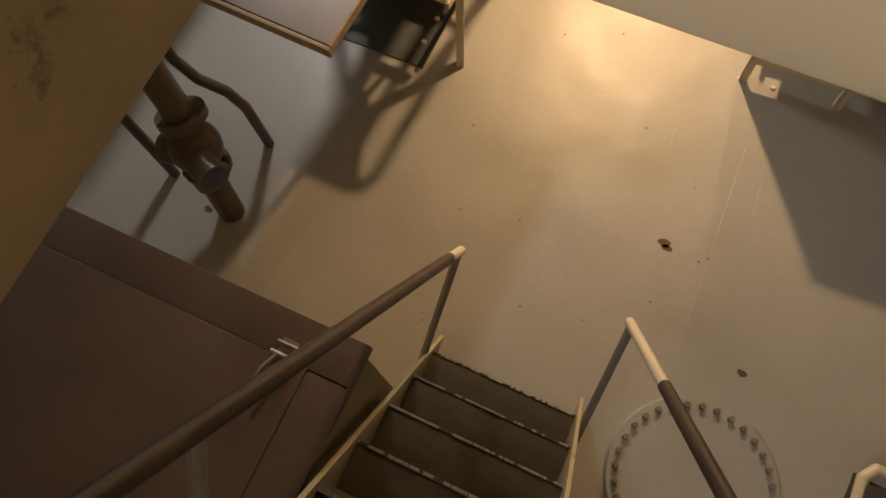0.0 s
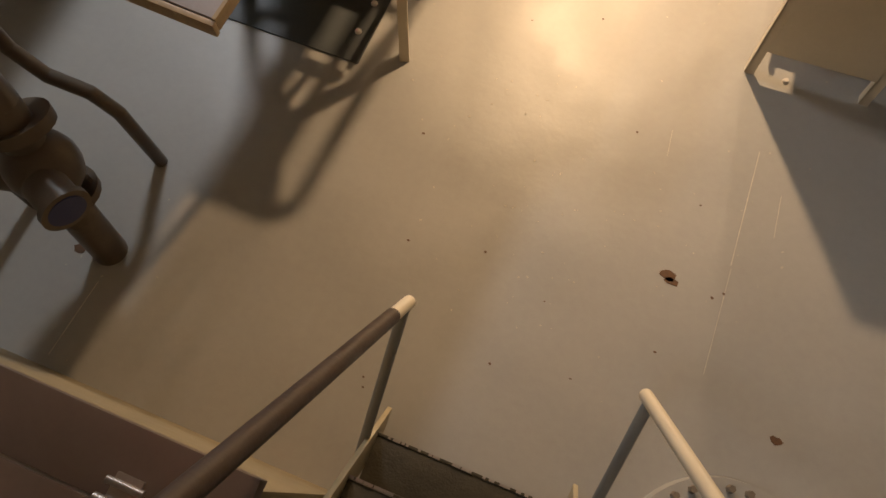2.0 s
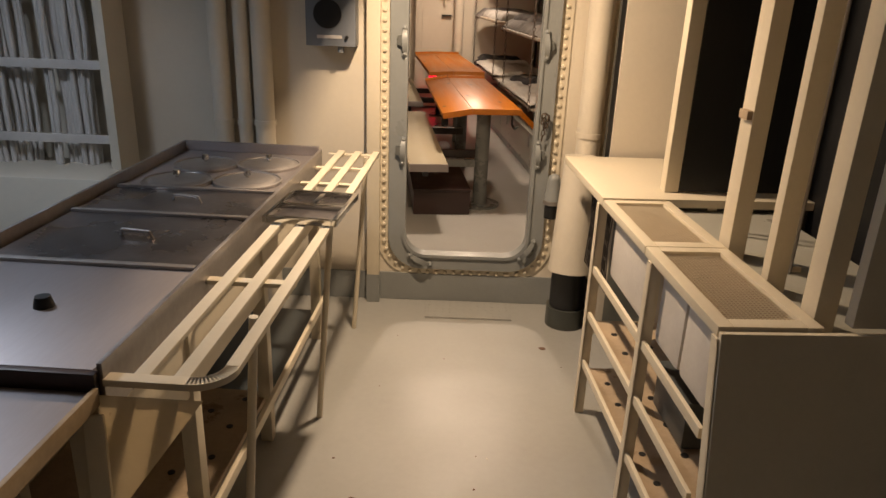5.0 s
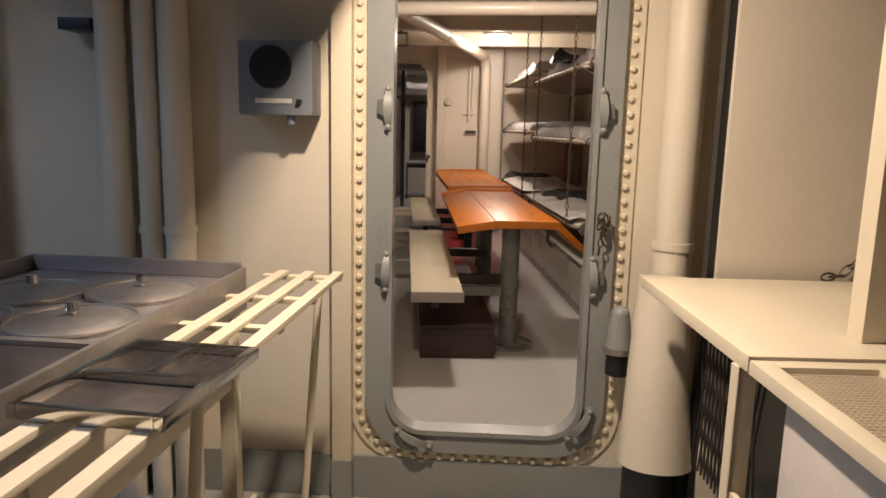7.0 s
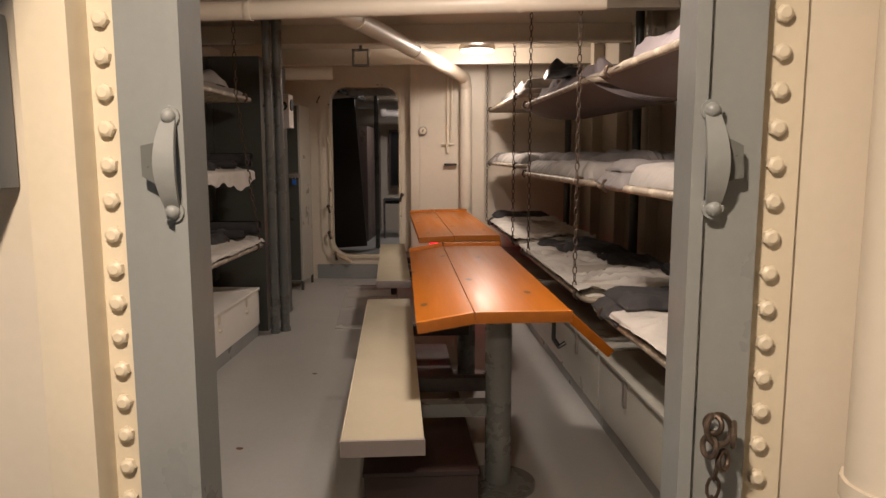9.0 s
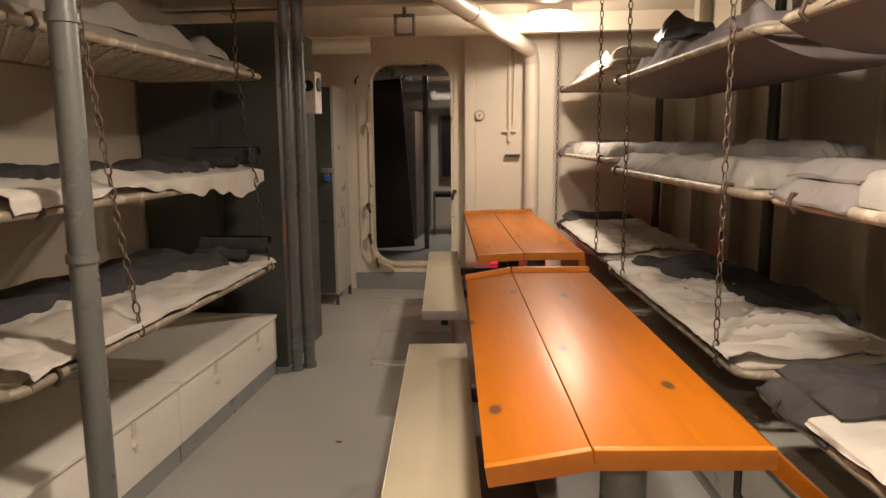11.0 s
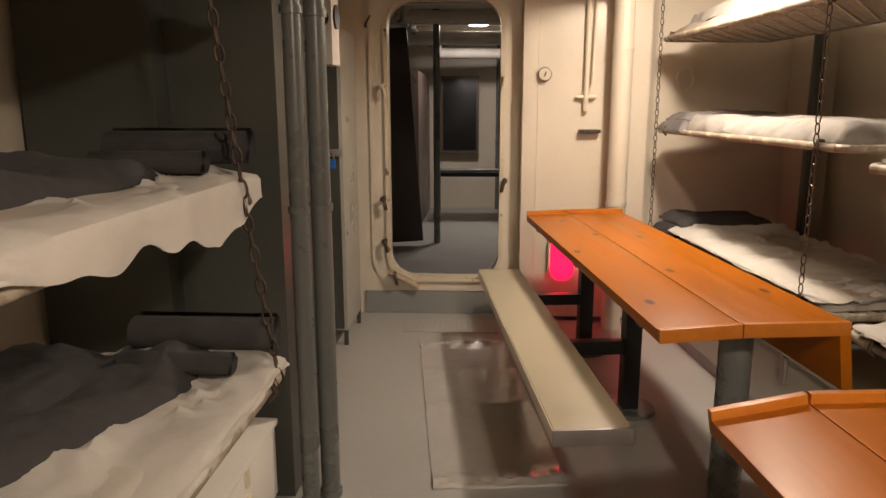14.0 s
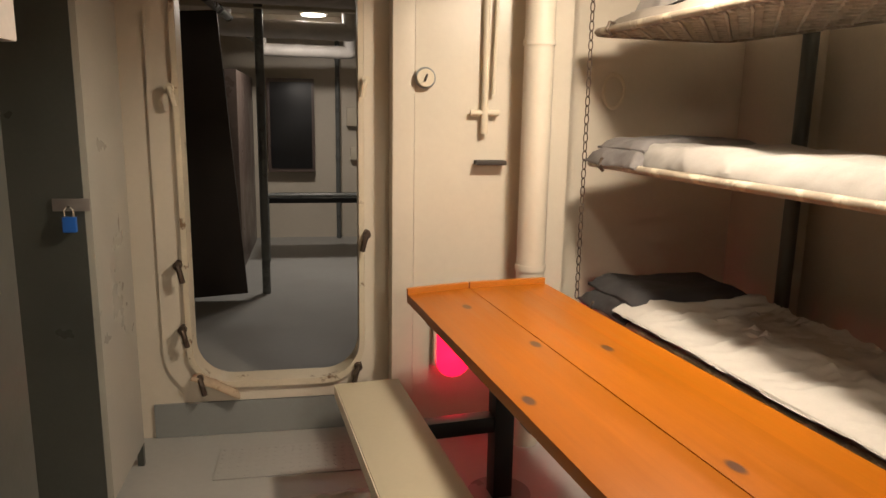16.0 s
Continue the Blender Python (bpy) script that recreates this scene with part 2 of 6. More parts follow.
def setting(name, bm, mat, label, m=None):
    ob = new(name, finish(bm, name, mat))
    ob.matrix_basis = m or Matrix()
    return tagged(ob, label, kind="structure")


def single(name, bm, mat, label, category, m=None, group=""):
    ob = new(name, finish(bm, name, mat))
    ob.matrix_basis = m or Matrix()
    return tagged(ob, label, category, group)


def rounded(x0, x1, z0, z1, r, steps=8):
    """A rounded rectangle, anticlockwise, as (x, z) pairs."""
    pts = []
    for cx, cz, s in ((x1 - r, z0 + r, -90), (x1 - r, z1 - r, 0), (x0 + r, z1 - r, 90), (x0 + r, z0 + r, 180)):
        pts += [(cx + r * math.cos(radians(s + 90 * i / steps)), cz + r * math.sin(radians(s + 90 * i / steps))) for i in range(steps + 1)]
    return pts


def ring_plate(bm, outer, inner, y0, y1):
    """A plate between two loops of (x, z), from y0 to y1."""
    for y in (y0, y1):
        edges = []
        for loop in (outer, inner):
            vs = [bm.verts.new((x, y, z)) for x, z in loop]
            edges += [bm.edges.new((a, b)) for a, b in zip(vs, vs[1:] + vs[:1])]
        bmesh.ops.triangle_fill(bm, use_beauty=True, edges=edges, normal=(0, 1, 0))
    for loop in (outer, inner):
        lo = [bm.verts.new((x, y0, z)) for x, z in loop]
        hi = [bm.verts.new((x, y1, z)) for x, z in loop]
        for i in range(len(loop)):
            j = (i + 1) % len(loop)
            bm.faces.new((lo[i], lo[j], hi[j], hi[i]))
    bmesh.ops.remove_doubles(bm, verts=bm.verts, dist=0.0005)


def wire(bm, a, b, r):
    """A thin square wire from a to b."""
    a, b = Vector(a), Vector(b)
    q = (b - a).to_track_quat("Z", "Y")
    sides = [q @ Vector((r * i, r * j, 0)) for i, j in ((1, 1), (-1, 1), (-1, -1), (1, -1))]
    lo, hi = [bm.verts.new(a + s) for s in sides], [bm.verts.new(b + s) for s in sides]
    for k in range(4):
        bm.faces.new((lo[k], lo[(k + 1) % 4], hi[(k + 1) % 4], hi[k]))


def heading(x, y, degrees, z=0.0):
    return pose(x, y, z, 0, 0, degrees)


def torus(bm, m, big, small, n=18, k=8):
    """A closed ring of wire round z of the matrix m."""
    rings = []
    for i in range(n):
        a = 2 * math.pi * i / n
        rings.append([bm.verts.new(m @ Vector(((big + small * math.cos(2 * math.pi * j / k)) * math.cos(a), (big + small * math.cos(2 * math.pi * j / k)) * math.sin(a), small * math.sin(2 * math.pi * j / k)))) for j in range(k)])
    for i in range(n):
        for j in range(k):
            bm.faces.new((rings[i][j], rings[(i + 1) % n][j], rings[(i + 1) % n][(j + 1) % k], rings[i][(j + 1) % k]))


def chain(bm, a, b, pitch=0.036, wire=0.0031):
    """Oval links from a to b, each turned against the last."""
    a, b = Vector(a), Vector(b)
    count = max(2, int((b - a).length / pitch))
    base = (b - a).to_track_quat("Z", "Y").to_matrix().to_4x4()
    for i in range(count):
        c = a.lerp(b, (i + 0.5) / count)
        m = Matrix.Translation(c) @ base @ Matrix.Rotation(radians(90 * (i % 2) + 10), 4, "Z")
        loop = []
        for k in range(10):
            t = 2 * math.pi * k / 10
            loop.append(m @ Vector((0.010 * math.cos(t), 0, 0.0215 * math.sin(t))))
        rings = []
        for k in range(10):
            tan = (loop[(k + 1) % 10] - loop[k - 1]).normalized()
            side = (m.to_3x3() @ Vector((0, 1, 0))).normalized()
            up = tan.cross(side).normalized()
            rings.append([bm.verts.new(loop[k] + wire * (math.cos(q) * side + math.sin(q) * up)) for q in (0.0, 1.571, 3.142, 4.712)])
        for k in range(10):
            r0, r1 = rings[k], rings[(k + 1) % 10]
            for q in range(4):
                bm.faces.new((r0[q], r0[(q + 1) % 4], r1[(q + 1) % 4], r1[q]))


def cloth(bm, x0, x1, y0, y1, z, thick, lump, seed, nx=14, ny=34, drape=0.0):
    """A soft padded sheet with folds and an uneven hem; drape lowers its long edges."""
    off = Vector((seed * 3.1, seed * 1.7, seed))
    rows = []
    for i in range(nx + 1):
        col = []
        for j in range(ny + 1):
            u, v = i / nx, j / ny
            p = Vector((x0 + u * (x1 - x0), y0 + v * (y1 - y0), 0))
            edge = min(u, 1 - u, (v * (y1 - y0)) / (x1 - x0), (1 - v) * (y1 - y0) / (x1 - x0))
            fall = 1 - min(1, edge / 0.12)
            h = z + thick * (1 - fall ** 2 * 0.75) + lump * (noise.noise(p * 5 + off) + 0.5 * noise.noise(Vector((p.x * 16, p.y * 6, 0)) + off))
            h -= drape * fall ** 3 * (0.7 + 0.6 * noise.noise(p * 3 + off))
            p += Vector((0.012 * noise.noise(p * 7 + off), 0.012 * noise.noise(p * 6 - off), 0))
            col.append(bm.verts.new((p.x, p.y, h)))
        rows.append(col)
    low = [[bm.verts.new((v.co.x, v.co.y, min(v.co.z - 0.008, z + 0.004))) for v in col] for col in rows]
    for i in range(nx):
        for j in range(ny):
            bm.faces.new((rows[i][j], rows[i + 1][j], rows[i + 1][j + 1], rows[i][j + 1]))
            bm.faces.new((low[i][j], low[i][j + 1], low[i + 1][j + 1], low[i + 1][j]))
    for j in range(ny):
        bm.faces.new((rows[0][j], rows[0][j + 1], low[0][j + 1], low[0][j]))
        bm.faces.new((rows[nx][j + 1], rows[nx][j], low[nx][j], low[nx][j + 1]))
    for i in range(nx):
        bm.faces.new((rows[i + 1][0], rows[i][0], low[i][0], low[i + 1][0]))
        bm.faces.new((rows[i][ny], rows[i + 1][ny], low[i + 1][ny], low[i][ny]))




# ---------- the large structure ----------
Y1, Y2 = 4.80, 11.32
bm = bmesh.new()
slab(bm, (-3.2, -1.6, -0.12), (2.6, 17.6, 0.0))
setting("floor", bm, DECK, "glossy grey painted steel deck with scuffs and scratches")

bm = bmesh.new()
slab(bm, (-3.2, 1.1, CEIL), (2.6, 17.6, CEIL + 0.08))
slab(bm, (-3.2, -1.6, CEIL), (0.02, 1.1, CEIL + 0.08))
slab(bm, (0.95, -1.6, CEIL), (2.6, 1.1, CEIL + 0.08))
slab(bm, (0.02, -1.6, CEIL), (0.95, -0.75, CEIL + 0.08))
setting("ceiling", bm, CREAM, "cream painted steel overhead")

bm = bmesh.new()
slab(bm, (0.95, -0.85, 2.1), (1.07, 1.22, CEIL - 0.003), 0.012)
slab(bm, (0.023, 1.1, 2.1), (0.947, 1.22, CEIL - 0.003), 0.012)
slab(bm, (0.023, -0.85, 2.1), (0.947, -0.75, CEIL - 0.003), 0.012)
setting("trim_hatch", bm, CREAM, "cream painted steel hatch coaming over the ladder")

# left side of the coaming, browner than the cream rest, with darker blotches
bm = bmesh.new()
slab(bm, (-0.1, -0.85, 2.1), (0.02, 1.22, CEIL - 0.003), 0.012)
setting("trim_hatch", bm, material("brown_worn_coaming_side", (0.3, 0.22, 0.13), 0.5, vary=0.2, scale=5, wear=(0.16, 0.1, 0.06), wear_at=0.62, wear_scale=6), "worn brown side of the hatch coaming")

bm = bmesh.new()
slab(bm, (-0.9, -1.4, 4.0), (1.6, 1.6, 4.08))
for lo, hi in (((-0.9, -1.48, CEIL + 0.09), (1.6, -1.4, 4.0)), ((-0.9, 1.6, CEIL + 0.09), (1.6, 1.68, 4.0)), ((-0.98, -1.4, CEIL + 0.09), (-0.9, 1.6, 4.0)), ((1.6, -1.4, CEIL + 0.09), (1.68, 1.6, 4.0))):
    slab(bm, lo, hi)
setting("wall_upper_deck", bm, CREAM, "plain cream walls above the ladder hatch")

for name, lo, hi in (("wall_aft", (-3.2, -1.68, 0), (2.6, -1.6, CEIL)), ("wall_port", (-3.28, -1.6, 0), (-3.2, 17.6, CEIL)), ("wall_far", (-3.2, 17.6, 0), (2.6, 17.68, CEIL)), ("wall_starboard", (2.6, -1.6, 0), (2.68, 17.6, CEIL))):
    bm = bmesh.new()
    slab(bm, lo, hi)
    setting(name, bm, CREAM, "plain cream painted steel bulkhead")

# bulkhead with the bolted door frame
DX0, DX1, DZ0, DZ1 = -0.03, 0.587, 0.26, 1.98
bm = bmesh.new()
ring_plate(bm, [(-3.2, 0.0), (2.6, 0.0), (2.6, CEIL), (-3.2, CEIL)], rounded(DX0 - 0.04, DX1 + 0.04, DZ0 - 0.04, DZ1 + 0.04, 0.14), Y1, Y1 + 0.03)
setting("wall_serving", bm, CREAM, "cream painted steel bulkhead round a watertight doorway")
frame_1 = tagged(new("door_1"), "grey painted watertight door frame with a ring of bolts", "door frame", kind="structure")
bm = bmesh.new()
ring_plate(bm, rounded(DX0 - 0.135, DX1 + 0.135, DZ0 - 0.125, DZ1 + 0.125, 0.2), rounded(DX0 - 0.082, DX1 + 0.082, DZ0 - 0.078, DZ1 + 0.078, 0.17), Y1 - 0.008, Y1)
part("flange", bm, CREAM_B, frame_1, "cream painted flange")
bm = bmesh.new()
ring_plate(bm, rounded(DX0 - 0.08, DX1 + 0.08, DZ0 - 0.076, DZ1 + 0.076, 0.17), rounded(DX0, DX1, DZ0, DZ1, 0.11), Y1 - 0.03, Y1 - 0.001)
part("frame", bm, GREY, frame_1, "grey painted face")
bm = bmesh.new()
ring_plate(bm, rounded(DX0 - 0.012, DX1 + 0.012, DZ0 - 0.012, DZ1 + 0.012, 0.12), rounded(DX0 + 0.004, DX1 - 0.004, DZ0 + 0.004, DZ1 - 0.004, 0.107), Y1 - 0.04, Y1 + 0.032)
part("coaming", bm, GREY, frame_1, "grey knife edge coaming")
bm = bmesh.new()
bmesh.ops.create_cone(bm, cap_ends=True, segments=6, radius1=0.0112, radius2=0.0107, depth=0.006, matrix=Matrix.Rotation(radians(90), 4, "X"))
bmesh.ops.create_cone(bm, cap_ends=True, segments=12, radius1=0.0098, radius2=0.006, depth=0.003, matrix=Matrix.Translation((0, -0.005, 0)) @ Matrix.Rotation(radians(90), 4, "X"))
BOLT = finish(bm, "bolt", CREAM_B)
loop = rounded(DX0 - 0.105, DX1 + 0.105, DZ0 - 0.1, DZ1 + 0.1, 0.185, 10)
walked, spot_list = 0.0, []
for (xa, za), (xb, zb) in zip(loop, loop[1:] + loop[:1]):
    seg = math.hypot(xb - xa, zb - za)
    while walked < seg:
        f = walked / max(seg, 1e-6)
        spot_list.append((xa + f * (xb - xa), za + f * (zb - za)))
        walked += 0.0445
    walked -= seg
for i, (x, z) in enumerate(spot_list):
    ob = new("bolt", BOLT)
    ob.parent = frame_1
    ob.matrix_basis = pose(x, Y1 - 0.0125, z, 0, (i * 37) % 60, 0)


def dog(name, m, mat=GREY):
    """A bowed flat dog lever between two bosses, with its wedge, dark for the shadow there."""
    e = thing(name, "grey painted steel dog handle of the watertight door", "door handle", m, "dogs of the door frame")
    for z in (0.0, 0.115):
        bm = bmesh.new()
        rod(bm, (0, 0.0, z), (0, -0.014, z), 0.013, 14)
        bmesh.ops.create_uvsphere(bm, u_segments=14, v_segments=8, radius=0.0095, matrix=pose(0, -0.014, z))
        part("boss", bm, mat, e)
    bm = bmesh.new()
    rows = []
    for i in range(13):
        f = i / 12
        out = -0.012 - 0.024 * math.sin(math.pi * f) ** 0.8
        wide = 0.008 + 0.005 * math.sin(math.pi * f)
        rows.append([bm.verts.new((x, out + d, 0.115 * f)) for x, d in ((-wide, 0), (wide, 0), (wide, 0.006), (-wide, 0.006))])
    for r0, r1 in zip(rows, rows[1:]):
        for k in range(4):
            bm.faces.new((r0[k], r0[(k + 1) % 4], r1[(k + 1) % 4], r1[k]))
    bm.faces.new(rows[0])
    bm.faces.new(rows[-1])
    part("lever", bm, mat, e)
    # wedge plate whose dark colour gives the shadow beside the lever
    bm = bmesh.new()
    vs = [bm.verts.new(p) for p in ((0.01, -0.001, 0.03), (0.034, -0.001, 0.035), (0.034, -0.001, 0.072), (0.02, -0.001, 0.08), (0.01, -0.001, 0.08))]
    face = bm.faces.new(vs)
    up = bmesh.ops.extrude_face_region(bm, geom=[face])["geom"]
    bmesh.ops.translate(bm, vec=(0, -0.018, 0), verts=[g for g in up if isinstance(g, bmesh.types.BMVert)])
    part("wedge", bm, GREY_P, e, "wedge plate, dark for the shadow beside the lever")
    return e


for x, z, r in ((DX0 - 0.012, 1.36, 180), (DX0 - 0.012, 0.85, 182)):
    dog("door_dog", pose(x, Y1 - 0.03, z, 0, r, 0))
for x, z, r in ((DX1 + 0.022, 1.25, -3), (DX1 + 0.022, 0.74, -4)):
    dog("door_dog", pose(x, Y1 - 0.03, z, 0, r, 0))
dog("door_dog", pose(DX0 + 0.03, Y1 - 0.03, DZ0 + 0.0, 0, 115, 0))
dog("door_dog", pose(DX1 - 0.03, Y1 - 0.03, DZ0 + 0.0, 0, 35, 0))

bm = bmesh.new()
slab(bm, (-0.216, Y1 - 0.055, 0.15), (-0.153, Y1 - 0.001, CEIL - 0.002), 0.004)
setting("trim_stiffener", bm, CREAM_B, "cream painted vertical stiffener beside the doorway")
bm = bmesh.new()
slab(bm, (-2.2, Y1 - 0.012, 0.002), (1.2, Y1 - 0.0005, 0.15))
slab(bm, (-0.218, Y1 - 0.057, 0.002), (-0.151, Y1 - 0.013, 0.15))
setting("baseboard", bm, GREY, "grey painted band along the foot of the bulkhead")

# bulkhead at the far end of the berth
EX0, EX1, EZ0, EZ1 = -1.15, -0.43, 0.25, 2.02
bm = bmesh.new()
ring_plate(bm, [(-3.2, 0.0), (2.6, 0.0), (2.6, CEIL), (-3.2, CEIL)], rounded(EX0, EX1, EZ0, EZ1, 0.16), Y2, Y2 + 0.03)
setting("wall_berth", bm, CREAM, "cream painted steel bulkhead with a rounded doorway")
frame_2 = tagged(new("door_2"), "worn cream painted watertight door frame without its door", "door frame", kind="structure")
bm = bmesh.new()
ring_plate(bm, rounded(EX0 - 0.02, EX1 + 0.02, EZ0 - 0.025, EZ1 + 0.02, 0.18), rounded(EX0 + 0.003, EX1 - 0.003, EZ0 + 0.003, EZ1 - 0.003, 0.158), Y2 - 0.03, Y2 + 0.09)
part("coaming", bm, CHIPPED, frame_2, "chipped cream paint over rust")
bm = bmesh.new()
ring_plate(bm, rounded(EX0 - 0.12, EX1 + 0.1, EZ0 - 0.09, EZ1 + 0.1, 0.24), rounded(EX0 - 0.022, EX1 + 0.022, EZ0 - 0.027, EZ1 + 0.022, 0.182), Y2 - 0.012, Y2 - 0.0005)
part("flange", bm, CREAM, frame_2)
for x, z, s in ((EX0 - 0.03, 1.5, 1), (EX0 - 0.035, 0.78, 1), (EX0 - 0.03, 0.5, 1), (EX1 + 0.03, 1.55, -1), (EX1 + 0.03, 0.9, -1), (EX1 - 0.01, 0.3, -1), (EX0 + 0.03, 0.28, 1)):
    bm = bmesh.new()
    rod(bm, (0, 0, 0), (0, -0.045, 0), 0.018, 12)
    tube(bm, [(0, -0.04, 0), (0.012 * s, -0.055, -0.03), (0.02 * s, -0.05, -0.07)], 0.012, 8)
    part("dog_lug", bm, RUST if z < 1 else CREAM_B, frame_2, "worn lug with flaking paint", pose(x, Y2 - 0.012, z))
bm = bmesh.new()
slab(bm, (-1.32, Y2 - 0.014, 0.002), (0.5, Y2 - 0.0005, 0.155))
setting("baseboard", bm, GREY, "grey painted band along the foot of the bulkhead")
bm = bmesh.new()
slab(bm, (-0.3, Y2 - 0.12, 0.158), (-0.288, Y2 - 0.001, CEIL - 0.002))
slab(bm, (-0.3, Y2 - 0.135, 0.158), (-0.21, Y2 - 0.12, CEIL - 0.002), 0.003)
slab(bm, (-0.208, Y2 - 0.13, 0.03), (0.46, Y2 - 0.12, CEIL - 0.002))
setting("trim_stiffener", bm, CREAM, "cream painted boxed stiffener and panel beside the doorway")

# hull side behind the berths, which follows the curve of the ship
HULL = heading(0.5, 11.1, 5.6)
bm = bmesh.new()
slab(bm, (0.86, -6.4, 0.0), (0.9, 0.215, CEIL - 0.001))
setting("wall_hull", bm, HULLP, "cream painted hull plating behind the bunks", HULL)
for i in range(9):
    bm = bmesh.new()
    slab(bm, (0.78, -0.35 - 0.7 * i, 0.0), (0.86, -0.325 - 0.7 * i, CEIL - 0.004))
    slab(bm, (0.76, -0.39 - 0.7 * i, 0.0), (0.779, -0.285 - 0.7 * i, CEIL - 0.004))
    setting("trim_frame", bm, HULLP, "cream painted hull frame", HULL)
bm = bmesh.new()
slab(bm, (-2.05, Y1 + 0.031, 0.0), (-2.01, Y2 - 0.001, CEIL - 0.001))
setting("wall_berth_side", bm, CREAM, "cream painted side wall behind the bunks")

# overhead beams and pipes
for y in (5.6, 6.7, 8.1, 9.3, 10.5, 12.4, 13.8, 15.2):
    bm = bmesh.new()
    slab(bm, (-2.0, y, CEIL - 0.13), (1.5, y + 0.012, CEIL - 0.001))
    slab(bm, (-2.0, y - 0.04, CEIL - 0.142), (1.5, y + 0.05, CEIL - 0.131))
    setting("trim_beam", bm, CREAM, "cream painted overhead deck beam")


def pipe_run(label, points, r, mat=CREAM, name="pipe"):
    e = thing(name, label, "pipe")
    bm = bmesh.new()
    tube(bm, points, r, 16)
    part("run", bm, mat, e)
    for a, b in zip(points, points[1:]):
        a, b = Vector(a), Vector(b)
        if (b - a).length > 0.8:
            d = (b - a).normalized()
            for f in (0.4, 0.86):
                c = a.lerp(b, f)
                bm = bmesh.new()
                rod(bm, c - 0.012 * d, c + 0.012 * d, r + 0.005, 16)
                part("collar", bm, mat, e)
    return e


pipe_run("white painted pipe across the overhead", [(-1.9, 7.45, 2.0), (0.95, 7.35, 2.03)], 0.045)
pipe_run("thick cream pipe running along the overhead and down the bulkhead", [(0.27, 11.05, 0.0), (0.27, 11.05, 1.98), (0.25, 10.98, 2.07), (0.1, 10.4, 2.1), (-0.45, 7.9, 2.13)], 0.06)
pipe_run("white lagged pipe above the lockers", [(-1.95, 9.75, 1.97), (-0.85, 9.95, 2.0)], 0.05)
pipe_run("cream painted pipe against the bulkhead", [(0.833, Y1 - 0.075, 0.0), (0.833, Y1 - 0.075, CEIL)], 0.058)
pipe_run("thin cream pipe beside the hull", [(0.42, 11.22, 0.4), (0.42, 11.22, CEIL)], 0.02)
for x, r in ((-0.691, 0.046), (-0.783, 0.033), (-0.886, 0.044)):
    pipe_run("cream painted vertical pipe on the bulkhead", [(x, Y1 - 0.07, 0.0), (x, Y1 - 0.07, CEIL)], r)

# ---------- ladder ----------
STRINGER = material("dirty_cream_ladder_paint", (0.42, 0.36, 0.24), 0.45, vary=0.15, scale=6, bump=0.2, wear=(0.2, 0.14, 0.08), wear_at=0.62, wear_scale=10)
TAPE = material("worn_brown_rail_tape", (0.055, 0.037, 0.027), 0.5, vary=0.25, scale=12, bump=0.4, wear=(0.16, 0.12, 0.09), wear_at=0.66)
ladder = thing("ladder", "steep cream steel ladder with dark gripped treads", "ladder")
UP = Vector((-0.032, -0.52, 0.853))


def along(z):
    """The y of the stringer's middle at height z."""
    return 0.99 - (z - 0.13) * 0.58


for x in (0.092, 0.648):
    bm = bmesh.new()
    a, b = Vector((x, along(0.0), 0.0)), Vector((x, along(2.05), 2.05))
    mid = (a + b) / 2
    tilt = math.degrees(math.atan2(0.58, 1))
    box(bm, mid, (0.014, 0.115, (b - a).length), Matrix.Rotation(radians(tilt), 4, "X"), 0.003)
    part("stringer", bm, STRINGER, ladder)
for i in range(9):
    z = 0.13 + 0.215 * i
    y = along(z)
    bm = bmesh.new()
    slab(bm, (0.1, y - 0.085, z - 0.014), (0.64, y + 0.035, z), 0.003)
    tread = part("tread", bm, TREAD, ladder, "dark gritty tread")
    bm = bmesh.new()
    slab(bm, (0.1, y + 0.036, z - 0.032), (0.64, y + 0.044, z + 0.003), 0.002)
    part("nosing", bm, TREAD, tread, "worn tread edge")
    bm = bmesh.new()
    random.seed(40 + i)
    xx = 0.1
    while xx < 0.63:
        w = random.uniform(0.004, 0.03)
        if random.random() < 0.75:
            slab(bm, (xx, y + 0.037, z + 0.002), (min(0.64, xx + w), y + 0.0445, z + random.uniform(0.0035, 0.006)))
        xx += w + random.uniform(0.0, 0.004)
    tagged(part("worn_edge", bm, STEEL_D, tread, "bare scraped metal along the edge"), kind="stuff")
for x, lean, UP in ((0.094, -0.015, UP), (0.648, 0.02, Vector((0.215, -0.52, 0.854)))):
    tip = Vector((x, 1.3, 0.535))
    bm = bmesh.new()
    rod(bm, tip, tip + UP * (0.13 if x < 0.3 else 0.42), 0.0155, 16)
    part("rail_end", bm, CREAM_B, ladder, "worn cream rail end")
    bm = bmesh.new()
    rod(bm, tip + UP * (0.13 if x < 0.3 else 0.42), tip + UP * 1.75, 0.0175, 16)
    part("hand_rail", bm, TAPE, ladder, "dark taped hand rail")
    bm = bmesh.new()
    rod(bm, tip + UP * 0.03, (x + lean, along(0.14) - 0.03, 0.14), 0.0135, 12)
    part("rail_post", bm, GREY, ladder)
    bm = bmesh.new()
    rod(bm, tip + UP * 1.35, (x + lean, along(1.3) - 0.02, 1.3), 0.0135, 12)
    part("rail_post", bm, GREY, ladder)

